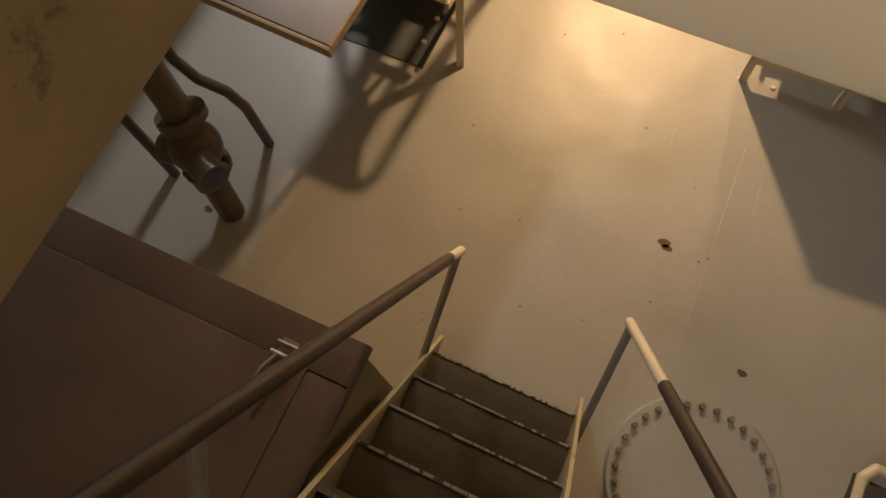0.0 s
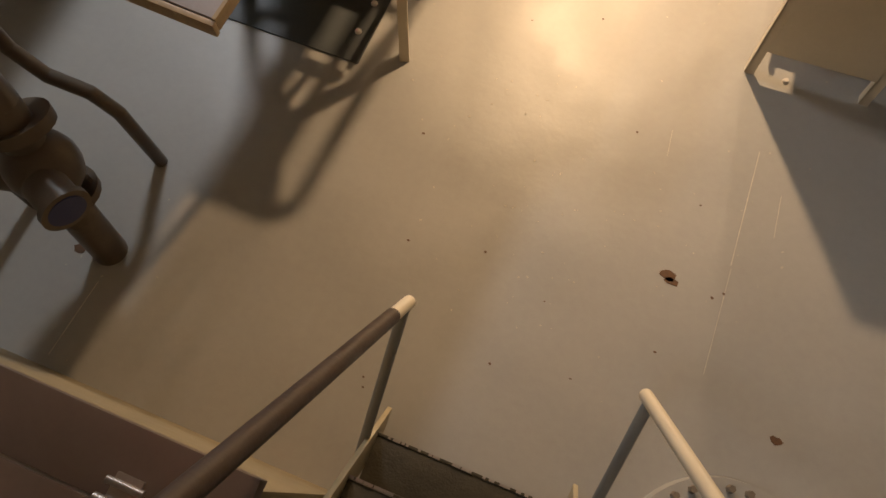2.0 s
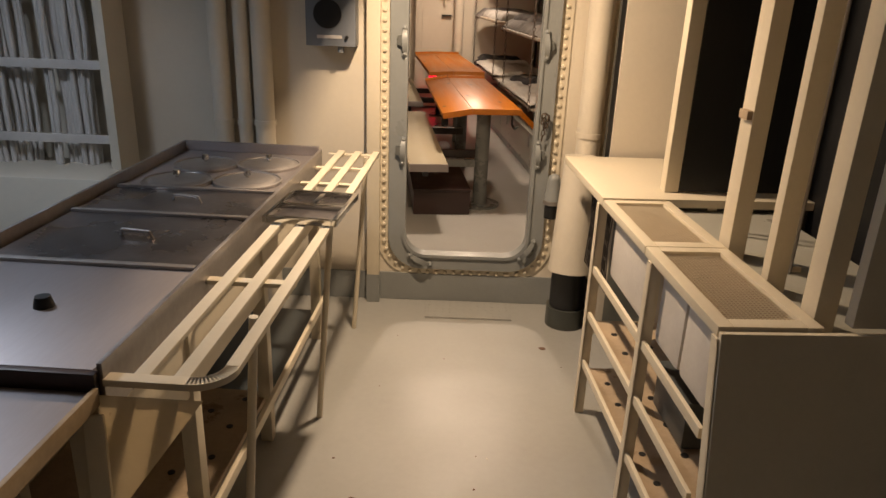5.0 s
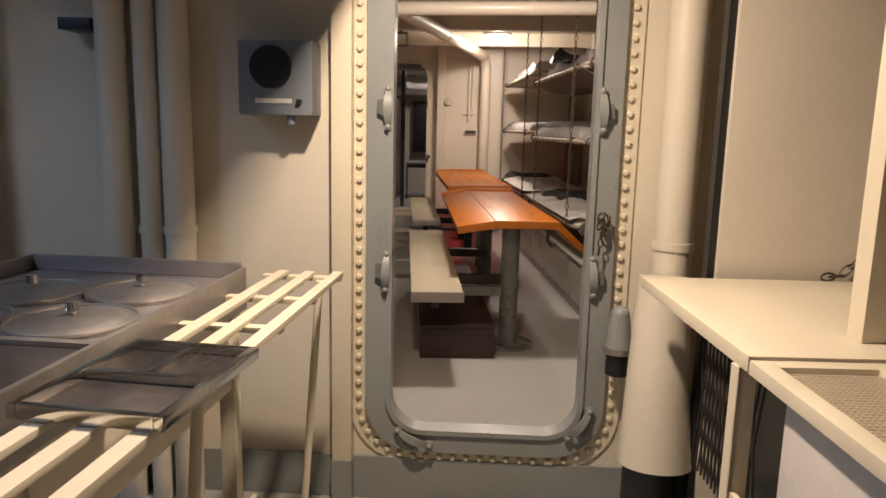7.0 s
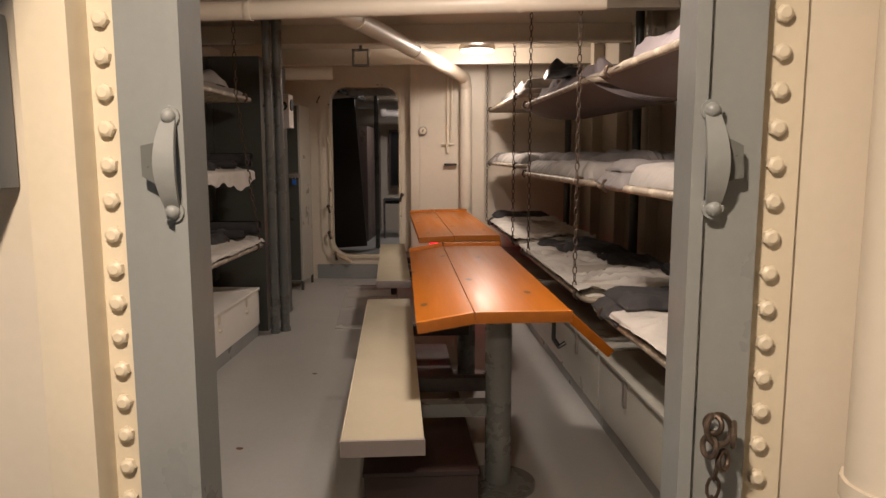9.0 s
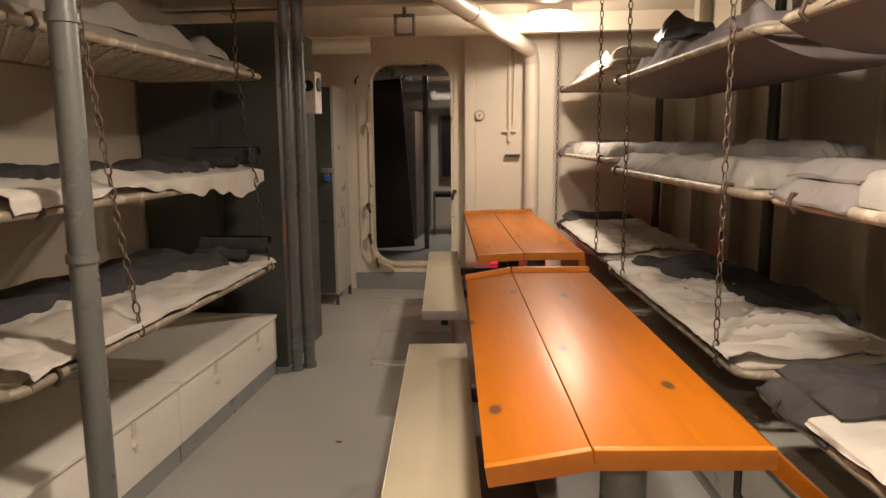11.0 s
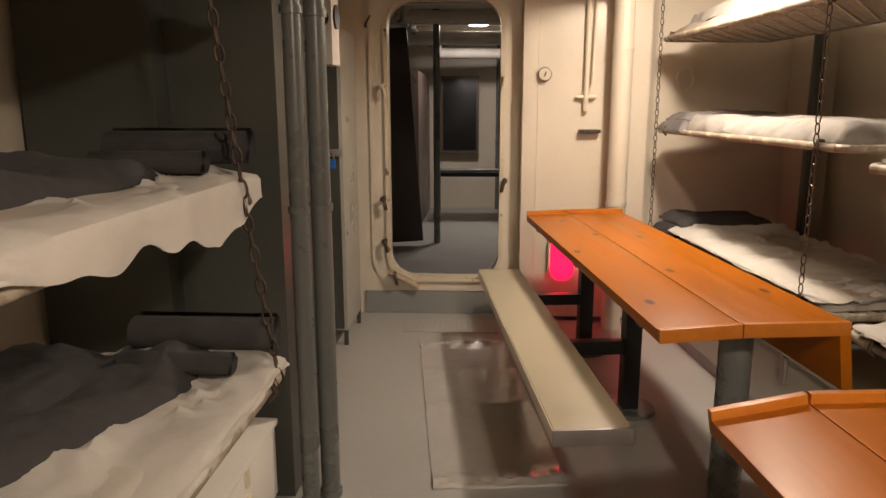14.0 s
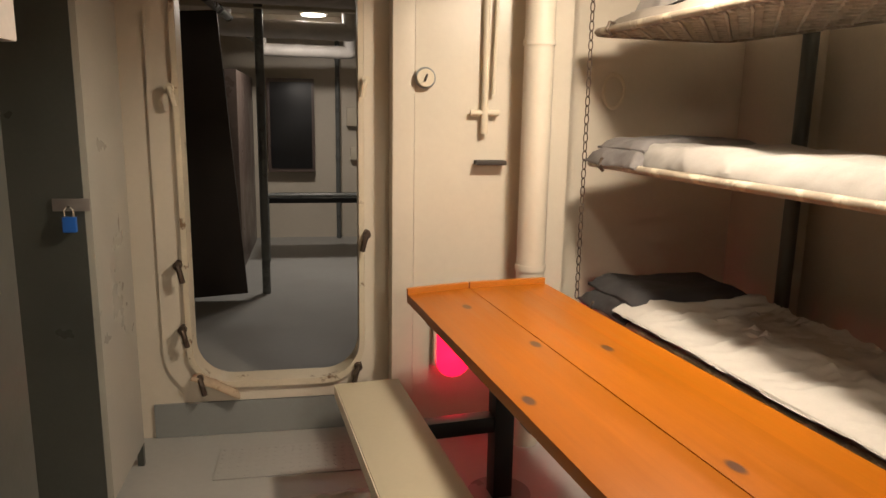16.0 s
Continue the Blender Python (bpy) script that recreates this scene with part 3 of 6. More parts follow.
# chest beside the ladder
chest = thing("storage_locker", "dark brown steel locker with a hinged lid beside the ladder", "locker")
bm = bmesh.new()
slab(bm, (-1.4, 0.0, 0.0), (0.055, 0.845, 0.955), 0.006)
part("body", bm, OLIVE, chest, "drab painted side")
bm = bmesh.new()
slab(bm, (-1.42, -0.02, 0.957), (-0.045, 0.752, 1.0), 0.004)
part("lid", bm, BROWN, chest)
bm = bmesh.new()
slab(bm, (-0.041, -0.02, 0.957), (0.068, 0.752, 1.0), 0.004)
part("top_panel", bm, BROWN, chest)
bm = bmesh.new()
slab(bm, (-1.42, 0.756, 0.957), (0.068, 0.865, 1.0), 0.004)
part("front_rail", bm, BROWN, chest)
bm = bmesh.new()
slab(bm, (-1.42, 0.7522, 0.96), (-0.045, 0.7558, 0.9985))
part("seam", bm, STEEL_D, chest, "bare scraped metal along the lid seam")
bm = bmesh.new()
slab(bm, (-0.0448, -0.02, 0.96), (-0.0412, 0.752, 0.996))
part("seam", bm, BROWN, chest)
for hx in (-0.105, -0.95):
    latch = part("latch", bmesh.new(), STEEL_D, chest, "worn metal toggle latch")
    bm = bmesh.new()
    slab(bm, (hx - 0.028, 0.7, 1.0), (hx + 0.028, 0.75, 1.007), 0.002)
    slab(bm, (hx - 0.022, 0.757, 1.0), (hx + 0.022, 0.8, 1.007), 0.002)
    rod(bm, (hx - 0.034, 0.757, 1.012), (hx + 0.034, 0.757, 1.012), 0.008)
    rod(bm, (hx - 0.03, 0.785, 1.01), (hx + 0.03, 0.785, 1.01), 0.006)
    tube(bm, [(hx - 0.016, 0.757, 1.015), (hx - 0.03, 0.71, 1.03), (hx - 0.035, 0.67, 1.026), (hx - 0.02, 0.66, 1.022)], 0.005, 8)
    tube(bm, [(hx + 0.016, 0.757, 1.015), (hx, 0.71, 1.03), (hx - 0.008, 0.67, 1.026)], 0.005, 8)
    old = latch.data
    latch.data = finish(bm, "latch", STEEL_D)
    bpy.data.meshes.remove(old)

# manhole cover
man = thing("manhole_cover", "round grey bolted tank manhole cover in the deck", "manhole cover", pose(1.095, 0.998, 0))
bm = bmesh.new()
bmesh.ops.create_cone(bm, cap_ends=True, segments=64, radius1=0.3, radius2=0.294, depth=0.035, matrix=Matrix.Translation((0, 0, 0.0175)))
part("cover", bm, DECK, man)
bm = bmesh.new()
bmesh.ops.create_cone(bm, cap_ends=True, segments=6, radius1=0.0125, radius2=0.0105, depth=0.02)
NUT = finish(bm, "nut", material("worn_nut_paint", (0.22, 0.18, 0.14), 0.45, vary=0.25, scale=30, random_tint=0.2))
for i in range(32):
    a = 2 * math.pi * i / 32
    ob = new("nut", NUT)
    ob.parent = man
    ob.matrix_basis = pose(0.267 * math.cos(a), 0.267 * math.sin(a), 0.045, 0, 0, i * 23)

# standpipe with its guard
stand = thing("standpipe", "brown painted standpipe with a capless hydrant valve", "hydrant", pose(0.08, -0.14, 0))
bm = bmesh.new()
tube(bm, [(-0.985, 1.37, 0.0), (-1.0, 1.4, 0.22), (-1.06, 1.5, 0.62), (-1.2, 1.6, 1.1), (-1.28, 1.66, CEIL)], 0.052, 18)
part("riser", bm, PIPE_D, stand)
bm = bmesh.new()
bmesh.ops.create_uvsphere(bm, u_segments=20, v_segments=12, radius=0.098, matrix=pose(-1.03, 1.45, 0.41) @ Matrix.Diagonal((1, 1, 1.1, 1)))
rod(bm, (-1.015, 1.43, 0.28), (-1.018, 1.435, 0.305), 0.09, 20)
rod(bm, (-1.05, 1.49, 0.52), (-1.06, 1.5, 0.55), 0.09, 20)
part("valve_body", bm, PIPE_D, stand)
bm = bmesh.new()
rod(bm, (-0.98, 1.4, 0.44), (-0.885, 1.36, 0.44), 0.055, 20)
rod(bm, (-0.9, 1.365, 0.44), (-0.882, 1.358, 0.44), 0.066, 20)
outlet = part("outlet", bm, PIPE_D, stand)
bm = bmesh.new()
rod(bm, (-0.884, 1.359, 0.44), (-0.8795, 1.357, 0.44), 0.05, 20)
part("bore", bm, material("blue_black_bore", (0.02, 0.03, 0.12), 0.4), outlet, "dark blue open bore")
bm = bmesh.new()
rod(bm, (-1.06, 1.42, 0.4), (-1.14, 1.4, 0.4), 0.055, 16)
part("bonnet", bm, PIPE_D, stand)
for k in range(6):
    bm = bmesh.new()
    rod(bm, (-1.01 + 0.075 * math.cos(k), 1.42 + 0.075 * math.sin(k), 0.295), (-1.01 + 0.075 * math.cos(k), 1.42 + 0.075 * math.sin(k), 0.322), 0.011, 6)
    part("flange_nut", bm, PIPE_D, stand)
guard = thing("guard_rail", "dark bent pipe guard round the standpipe", "guard rail", pose(0.07, -0.13, 0))
for p in ([(-0.985, 1.69, 0.0), (-0.995, 1.69, 0.3), (-1.03, 1.68, 0.4), (-1.12, 1.66, 0.46), (-1.18, 1.66, 0.55), (-1.3, 1.72, 1.2), (-1.36, 1.74, CEIL)], [(-1.28, 1.41, 0.0), (-1.38, 1.46, 0.6), (-1.46, 1.55, 1.3), (-1.5, 1.58, CEIL)]):
    bm = bmesh.new()
    tube(bm, p, 0.021, 12)
    part("bar", bm, PIPE_D, guard)

# flakes and scratches on the deck
CHIP = material("bare_rust_spot", (0.12, 0.06, 0.03), 0.7, vary=0.3, scale=60)
SCR = material("bare_scratch", (0.6, 0.56, 0.48), 0.4, vary=0.2, scale=40)
random.seed(8)
chips = [(0.724, 1.805, 0.03), (0.74, 1.79, 0.022), (1.143, 1.443, 0.02), (-0.089, 3.24, 0.02), (0.64, 4.3, 0.018), (-1.0, 1.2, 0.02), (-0.72, 6.9, 0.022), (-0.62, 8.0, 0.016)]
chips += [(random.uniform(-0.3, 0.9), random.uniform(1.1, 4.5), random.uniform(0.003, 0.006)) for _ in range(26)]
for x, y, r in chips:
    bm = bmesh.new()
    n = 9
    low = [bm.verts.new((x + r * random.uniform(0.6, 1.2) * math.cos(6.283 * k / n), y + 0.7 * r * random.uniform(0.6, 1.2) * math.sin(6.283 * k / n), 0.0)) for k in range(n)]
    face = bm.faces.new(low)
    up = bmesh.ops.extrude_face_region(bm, geom=[face])["geom"]
    bmesh.ops.translate(bm, vec=(0, 0, 0.0015), verts=[g for g in up if isinstance(g, bmesh.types.BMVert)])
    single("rust_spot", bm, CHIP, "small brown rust spot on the grey deck", "rust spot", None, "rust spots on the deck")
for (x0, y0), (x1, y1), w in (((0.888, 2.33), (0.897, 1.91), 0.0022), ((0.9, 1.9), (0.905, 1.55), 0.0012), ((-0.89, 1.13), (-0.907, 0.88), 0.0022), ((0.99, 2.2), (1.0, 2.05), 0.0016), ((0.6, 2.3), (0.61, 2.2), 0.0012)):
    bm = bmesh.new()
    box(bm, ((x0 + x1) / 2, (y0 + y1) / 2, 0.0006), (w, math.hypot(x1 - x0, y1 - y0), 0.0012), Matrix.Rotation(-math.atan2(x1 - x0, y1 - y0), 4, "Z"))
    single("deck_scratch", bm, SCR, "thin pale scratch in the deck paint", "scratch", None, "scratches in the deck")

# ---------- serving counter ----------
C = heading(-0.49, 1.647, -2.4)
counter = thing("prep_table", "stainless topped preparation table with a wooden rim on cream legs", "table", C)
W = 0.57
bm = bmesh.new()
slab(bm, (-W, 0.0, 0.795), (0.0, 0.868, 0.825), 0.002)
part("top", bm, STEEL, counter)
for lo, hi in (((-0.0, -0.006, 0.796), (0.01, 0.872, 0.833)), ((-W - 0.02, -0.006, 0.782), (-W, 0.872, 0.85)), ((-W, -0.02, 0.79), (0.01, -0.006, 0.828))):
    bm = bmesh.new()
    slab(bm, lo, hi, 0.003)
    part("rim", bm, RIMWOOD, counter, "worn tan wooden edge")
for x in (-0.03, -W + 0.03):
    bm = bmesh.new()
    rod(bm, (x + 0.03, 0.85, 0.47), (x + 0.02, 0.5, 0.785), 0.011)
    part("brace", bm, CREAM_B, counter)

line = thing("serving_counter", "long stainless steel serving counter with lift-out tops and pot wells", "serving counter", C)
bm = bmesh.new()
slab(bm, (-W, 0.89, 0.79), (0.0, 2.73, 0.845), 0.003)
part("body_top", bm, STEEL, line)
bm = bmesh.new()
slab(bm, (-W - 0.004, 0.873, 0.78), (0.004, 0.889, 0.858), 0.003)
part("end_board", bm, material("dark_brown_board", (0.055, 0.032, 0.026), 0.45, vary=0.2), line, "dark brown end board")
for lo, hi in (((0.001, 0.89, 0.76), (0.012, 2.73, 0.872)), ((-W - 0.012, 0.89, 0.76), (-W - 0.001, 2.73, 0.885))):
    bm = bmesh.new()
    slab(bm, lo, hi, 0.002)
    part("lip", bm, STEEL_D, line, "dull upturned steel lip")
for v0, v1 in ((0.90, 1.4), (1.415, 1.81), (1.825, 2.1)):
    bm = bmesh.new()
    slab(bm, (-W + 0.015, v0, 0.846), (-0.012, v1, 0.852), 0.002)
    part("lift_out_top", bm, STEEL if v0 < 1 else STEEL_K, line)
    bm = bmesh.new()
    slab(bm, (-W + 0.015, v1 - 0.02, 0.852), (-0.012, v1, 0.862), 0.003)
    part("folded_edge", bm, STEEL_D, line)
    if v0 > 1:
        bm = bmesh.new()
        tube(bm, [(-0.31, (v0 + v1) / 2, 0.852), (-0.3, (v0 + v1) / 2 - 0.01, 0.872), (-0.22, (v0 + v1) / 2 - 0.02, 0.872), (-0.21, (v0 + v1) / 2 - 0.02, 0.852)], 0.005, 8)
        part("lid_handle", bm, STEEL_D, line)
for u, v in ((-0.25, 1.145), (-0.33, 0.95)):
    bm = bmesh.new()
    rod(bm, (u, v, 0.852), (u, v, 0.876 if v > 1 else 0.857), 0.022, 16, 0.016)
    part("knob", bm, BLACK, line, "black knob")
for u, v in ((-0.153, 2.24), (-0.395, 2.2), (-0.15, 2.5), (-0.385, 2.45)):
    bm = bmesh.new()
    bmesh.ops.create_cone(bm, cap_ends=True, segments=48, radius1=0.122, radius2=0.12, depth=0.008, matrix=Matrix.Translation((u, v, 0.85)))
    torus(bm, pose(u, v, 0.8545), 0.1185, 0.0042, 48, 8)
    bmesh.ops.create_cone(bm, cap_ends=True, segments=48, radius1=0.1, radius2=0.085, depth=0.006, matrix=Matrix.Translation((u, v, 0.857)))
    bmesh.ops.create_cone(bm, cap_ends=True, segments=48, radius1=0.083, radius2=0.02, depth=0.005, matrix=Matrix.Translation((u, v, 0.8625)))
    lid = part("pot_lid", bm, STEEL_D, line, "dull round pot lid")
    bm = bmesh.new()
    rod(bm, (u, v, 0.863), (u, v, 0.874), 0.007, 14)
    rod(bm, (u, v, 0.874), (u, v, 0.892), 0.0135, 16, 0.012)
    part("lid_knob", bm, CHROME, lid, "bright metal knob")
bm = bmesh.new()
slab(bm, (-W, 2.71, 0.846), (0.0, 2.73, 0.885), 0.003)
part("splash_back", bm, STEEL, line)
bm = bmesh.new()
slab(bm, (-0.02, 0.9, 0.56), (-0.008, 2.71, 0.79))
part("apron", bm, CREAM_B, line, "cream painted apron")
bm = bmesh.new()
slab(bm, (-W + 0.01, 0.82, 0.16), (-0.02, 1.92, 0.18))
shelf = part("lower_shelf", bm, PERF, line, "stained perforated lower shelf")
random.seed(4)
for i in range(13):
    bm = bmesh.new()
    rod(bm, (-0.08 - 0.09 * (i % 2), 0.9 + 0.08 * i, 0.1805), (-0.08 - 0.09 * (i % 2), 0.9 + 0.08 * i, 0.1825), 0.011, 10)
    part("hole", bm, BLACK, shelf)
bm = bmesh.new()
slab(bm, (-W + 0.02, 0.8, 0.182), (-W + 0.035, 1.92, 0.79))
part("back_panel", bm, OLIVE, line)
# far stretch in dark slate: the shade under the counter is in the colour
bm = bmesh.new()
slab(bm, (-W + 0.02, 1.925, 0.02), (-W + 0.035, 2.72, 0.79))
part("back_panel", bm, SLATE, line, "rear panel in dark slate for the shade under the counter")
bm = bmesh.new()
slab(bm, (-W + 0.01, 1.925, 0.1), (-0.03, 2.72, 0.12))
part("lower_shelf", bm, SLATE, line, "lower shelf in dark slate for the shade under the counter")
for v in (0.64, 1.3, 1.9, 2.68):
    bm = bmesh.new()
    if v < 1:
        foot, head = C.inverted() @ Vector((-0.337, 2.225, 0.0)), Vector((0.0, 0.862, 0.775))
        box(bm, (foot + head) / 2, (0.034, 0.034, (head - foot).length + 0.01), (head - foot).to_track_quat("Z", "Y").to_matrix().to_4x4(), 0.004)
    else:
        box(bm, (-0.02, v, 0.39), (0.042, 0.042, 0.78), None, 0.004)
    part("leg", bm, CREAM_B, line)
    bm = bmesh.new()
    box(bm, (-W + 0.05, v, 0.39), (0.04, 0.04, 0.78), None, 0.004)
    part("leg", bm, CREAM_B, line)
bm = bmesh.new()
slab(bm, (0.02, 0.68, 0.2), (0.035, 2.72, 0.235), 0.003)
part("stretcher", bm, CREAM_B, line)
bm = bmesh.new()
slab(bm, (-W + 0.05, 0.66, 0.25), (0.03, 0.685, 0.285), 0.003)
part("stretcher", bm, CREAM_B, line)

slide = thing("tray_rail", "cream painted three-bar tray slide along the serving counter", "tray rail", C @ pose(0, 0, 0.028))
for u in (0.07, 0.145):
    bm = bmesh.new()
    slab(bm, (u - 0.015, 0.9, 0.8), (u + 0.015, 2.87, 0.812), 0.003)
    part("bar", bm, CREAM_B, slide)
bm = bmesh.new()
bend = [(0.225, 2.87, 0.806), (0.225, 0.96, 0.806)] + [tuple(p) for p in arc((0.165, 0.96, 0.806), (1, 0, 0), (0, 1, 0), 0.06, 0, -90, 14)][1:] + [(0.014, 0.9, 0.806)]
for p, q in zip(bend, bend[1:]):
    d = Vector(q) - Vector(p)
    box(bm, (Vector(p) + Vector(q)) / 2, (0.028, d.length + 0.006, 0.014), Matrix.Rotation(math.atan2(-d.x, d.y), 4, "Z"), 0.001)
part("bent_bar", bm, CREAM_B, slide, "outer bar bent round to the counter")
for v in (1.4, 1.9, 2.35, 2.6, 2.86):
    bm = bmesh.new()
    slab(bm, (0.013, v - 0.014, 0.788), (0.235, v + 0.014, 0.8), 0.002)
    part("cross_bar", bm, CREAM_B, slide)
for v in (1.2, 2.05, 2.8):
    bm = bmesh.new()
    rod(bm, (0.19, v, 0.8), (0.13, v, -0.028), 0.011, 10)
    part("strut", bm, CREAM_B, slide)
bm = bmesh.new()
vs = [bm.verts.new(p) for p in ((-0.06, 0.872, 0.79), (0.2, 0.872, 0.79), (0.03, 0.872, 0.55), (-0.06, 0.872, 0.52))]
face = bm.faces.new(vs)
bmesh.ops.solidify(bm, geom=[face], thickness=0.006)
part("gusset", bm, CREAM_B, slide)

tray = thing("mess_tray", "stainless steel compartment tray resting on the tray rail", "tray", C @ pose(0.15, 1.96, 0.842, 0, 0, -3))
bm = bmesh.new()
slab(bm, (-0.11, -0.15, 0), (0.11, 0.15, 0.006), 0.002)
part("base", bm, STEEL_K, tray)
for lo, hi in (((-0.115, -0.155, 0), (-0.1, 0.155, 0.022)), ((0.1, -0.155, 0), (0.115, 0.155, 0.022)), ((-0.1, -0.155, 0), (0.1, -0.14, 0.022)), ((-0.1, 0.14, 0), (0.1, 0.155, 0.022)), ((-0.1, -0.01, 0.004), (0.1, 0.008, 0.02)), ((-0.01, 0.008, 0.004), (0.008, 0.14, 0.02))):
    bm = bmesh.new()
    slab(bm, lo, hi, 0.003)
    part("divider", bm, CHROME, tray)

# things on and by the bulkhead
spk = thing("speaker_box", "blue-grey wall loudspeaker box with a round black grille", "loudspeaker", pose(-0.368, 4.68, 1.38))
bm = bmesh.new()
box(bm, (0, 0.058, 0), (0.222, 0.116, 0.215), None, 0.006)
part("case", bm, BOXGREY, spk)
bm = bmesh.new()
rod(bm, (-0.012, -0.008, 0.03), (-0.012, 0.002, 0.03), 0.062, 36)
part("grille", bm, BLACK, spk, "round black grille")
bm = bmesh.new()
rod(bm, (0.072, -0.012, -0.068), (0.072, 0.002, -0.068), 0.008, 12)
part("button", bm, BLACK, spk)
bm = bmesh.new()
slab(bm, (-0.06, -0.003, -0.074), (0.05, 0.001, -0.06))
part("label_plate", bm, WHITE_CAB, spk, "pale label strip")
bm = bmesh.new()
rod(bm, (0.04, 0.03, -0.105), (0.04, 0.03, -0.135), 0.014, 12)
part("cable_gland", bm, BOXGREY, spk)

duct = thing("vent_duct", "cream painted flared duct on a dark base below the desk corner", "duct", pose(0.78, 4.58, 0))
bm = bmesh.new()
rod(bm, (-0.005, -0.05, 0.3), (0.0, 0.02, 0.84), 0.105, 28, 0.07)
part("duct_body", bm, CREAM, duct)
bm = bmesh.new()
rod(bm, (0.0, 0, 0.1), (0.0, 0, 0.3), 0.082, 24)
part("neck", bm, BLACK, duct, "black rubber neck")
bm = bmesh.new()
rod(bm, (0.0, 0, 0.0), (0.0, 0, 0.1), 0.095, 24)
part("base", bm, GREY_D, duct, "dark grey base ring")
lan = thing("battle_lantern", "grey hand lantern hanging beside the doorway", "lantern", pose(0.69, 4.72, 0.6))
bm = bmesh.new()
rod(bm, (0, 0, -0.01), (0, 0, 0.09), 0.042, 20, 0.03)
bmesh.ops.create_uvsphere(bm, u_segments=20, v_segments=10, radius=0.03, matrix=Matrix.Translation((0, 0, 0.09)))
part("body", bm, GREY, lan)
bm = bmesh.new()
rod(bm, (0, 0, -0.03), (0, 0, -0.01), 0.046, 20)
part("collar", bm, STEEL_D, lan)
bm = bmesh.new()
rod(bm, (0, 0, -0.1), (0, 0, -0.03), 0.036, 20)
part("foot", bm, BLACK, lan, "black lower half")
bm = bmesh.new()
slab(bm, (-0.01, 0.03, 0.0), (0.01, 0.078, 0.03))
part("bracket", bm, GREY, lan)

# cable trunk and its cover in the corner
trunk = thing("cable_rack", "white painted bundles of cables strapped to the bulkhead", "cable rack", pose(-1.67, 4.66, 0))
random.seed(11)
for cx in (-0.17, 0.12):
    for i in range(16):
        x = cx - 0.1 + 0.2 * (i / 15) + random.uniform(-0.006, 0.006)
        y = random.uniform(-0.05, 0.03)
        pts = [(x + random.uniform(-0.012, 0.012), y, z) for z in (0.6, 0.95, 1.3, 1.7, CEIL)]
        bm = bmesh.new()
        tube(bm, pts, random.uniform(0.009, 0.014), 8)
        part("cable", bm, WHITE_CAB, trunk)
for z in (0.83, 1.16, 1.5, 1.85):
    bm = bmesh.new()
    slab(bm, (-0.34, -0.075, z - 0.02), (0.32, -0.06, z + 0.02), 0.004)
    part("strap", bm, WHITE_CAB, trunk)
bm = bmesh.new()
slab(bm, (0.31, -0.1, 0.3), (0.35, 0.1, CEIL - 0.005))
part("side_channel", bm, CREAM, trunk)
cov = thing("cable_cover", "cream painted sheet metal cover over the cable trunk", "cover", pose(-1.66, 4.45, 0))
bm = bmesh.new()
slab(bm, (-0.42, -0.2, 0.0), (0.42, 0.3, 0.7), 0.02)
for v in bm.verts:
    f = v.co.z / 0.7
    v.co.x *= 1 - 0.2 * f
    v.co.y += 0.12 * f * (1 if v.co.y < 0.05 else 0)
part("shell", bm, CREAM, cov)
bm = bmesh.new()
slab(bm, (-0.43, -0.21, 0.0), (0.43, 0.3, 0.05), 0.004)
part("foot_flange", bm, CREAM, cov)

bm = bmesh.new()
slab(bm, (-2.42, 4.3, 0.0), (-2.12, 4.79, CEIL - 0.002), 0.01)
tall = thing("tall_cabinet", "tall dark drab cabinet beside the cables", "cabinet")
part("body", bm, GREENISH, tall)
bm = bmesh.new()
slab(bm, (-2.119, 4.33, 0.08), (-2.112, 4.76, CEIL - 0.08), 0.002)
part("side_panel", bm, GREENISH, tall)
bm = bmesh.new()
slab(bm, (-2.4, 4.292, 0.08), (-2.14, 4.299, CEIL - 0.08), 0.002)
part("door", bm, GREENISH, tall)
bm = bmesh.new()
slab(bm, (-1.03, Y1 - 0.1, 1.51), (-0.93, Y1 - 0.001, 1.545), 0.004)
single("wall_bracket", bm, BLACK, "short black steel bracket on the bulkhead", "bracket")
blue = thing("locker_cabinet", "blue-grey steel locker in cool light", "locker", pose(-2.27, 3.65, 0))
bm = bmesh.new()
slab(bm, (-0.35, -0.6, 0.0), (0.35, 0.45, 1.9), 0.008)
part("body", bm, BLUEISH, blue)
for k in range(7):
    bm = bmesh.new()
    slab(bm, (0.351, -0.2, 0.42 + 0.024 * k), (0.358, 0.1, 0.43 + 0.024 * k), 0.002)
    part("louvre", bm, BLUEISH, blue)
bm = bmesh.new()
slab(bm, (0.351, -0.57, 0.36), (0.3545, 0.4, 1.86), 0.002)
part("door_plate", bm, BLUEISH, blue)
for z0, z1 in ((1.06, 1.2), (1.23, 1.42)):
    bm = bmesh.new()
    slab(bm, (0.355, -0.02, z0), (0.358, 0.11, z1))
    notice = part("notice", bm, PAPER, blue, "white paper notice")
    for k in range(4):
        bm = bmesh.new()
        slab(bm, (0.358, 0.005, z0 + 0.03 + 0.025 * k), (0.3588, 0.085, z0 + 0.038 + 0.025 * k))
        part("text_bar", bm, BLACK, notice)
tb = thing("work_table", "steel topped work table in cool light", "table", pose(-1.97, 2.6, 0))
bm = bmesh.new()
slab(bm, (-0.5, -0.7, 0.82), (0.42, 0.45, 0.85), 0.004)
part("top", bm, STEEL, tb)
bm = bmesh.new()
rod(bm, (-0.45, 0.3, 0.6), (0.5, 0.5, 0.6), 0.05, 20)
part("roller", bm, CHROME, tb, "bright steel tube")
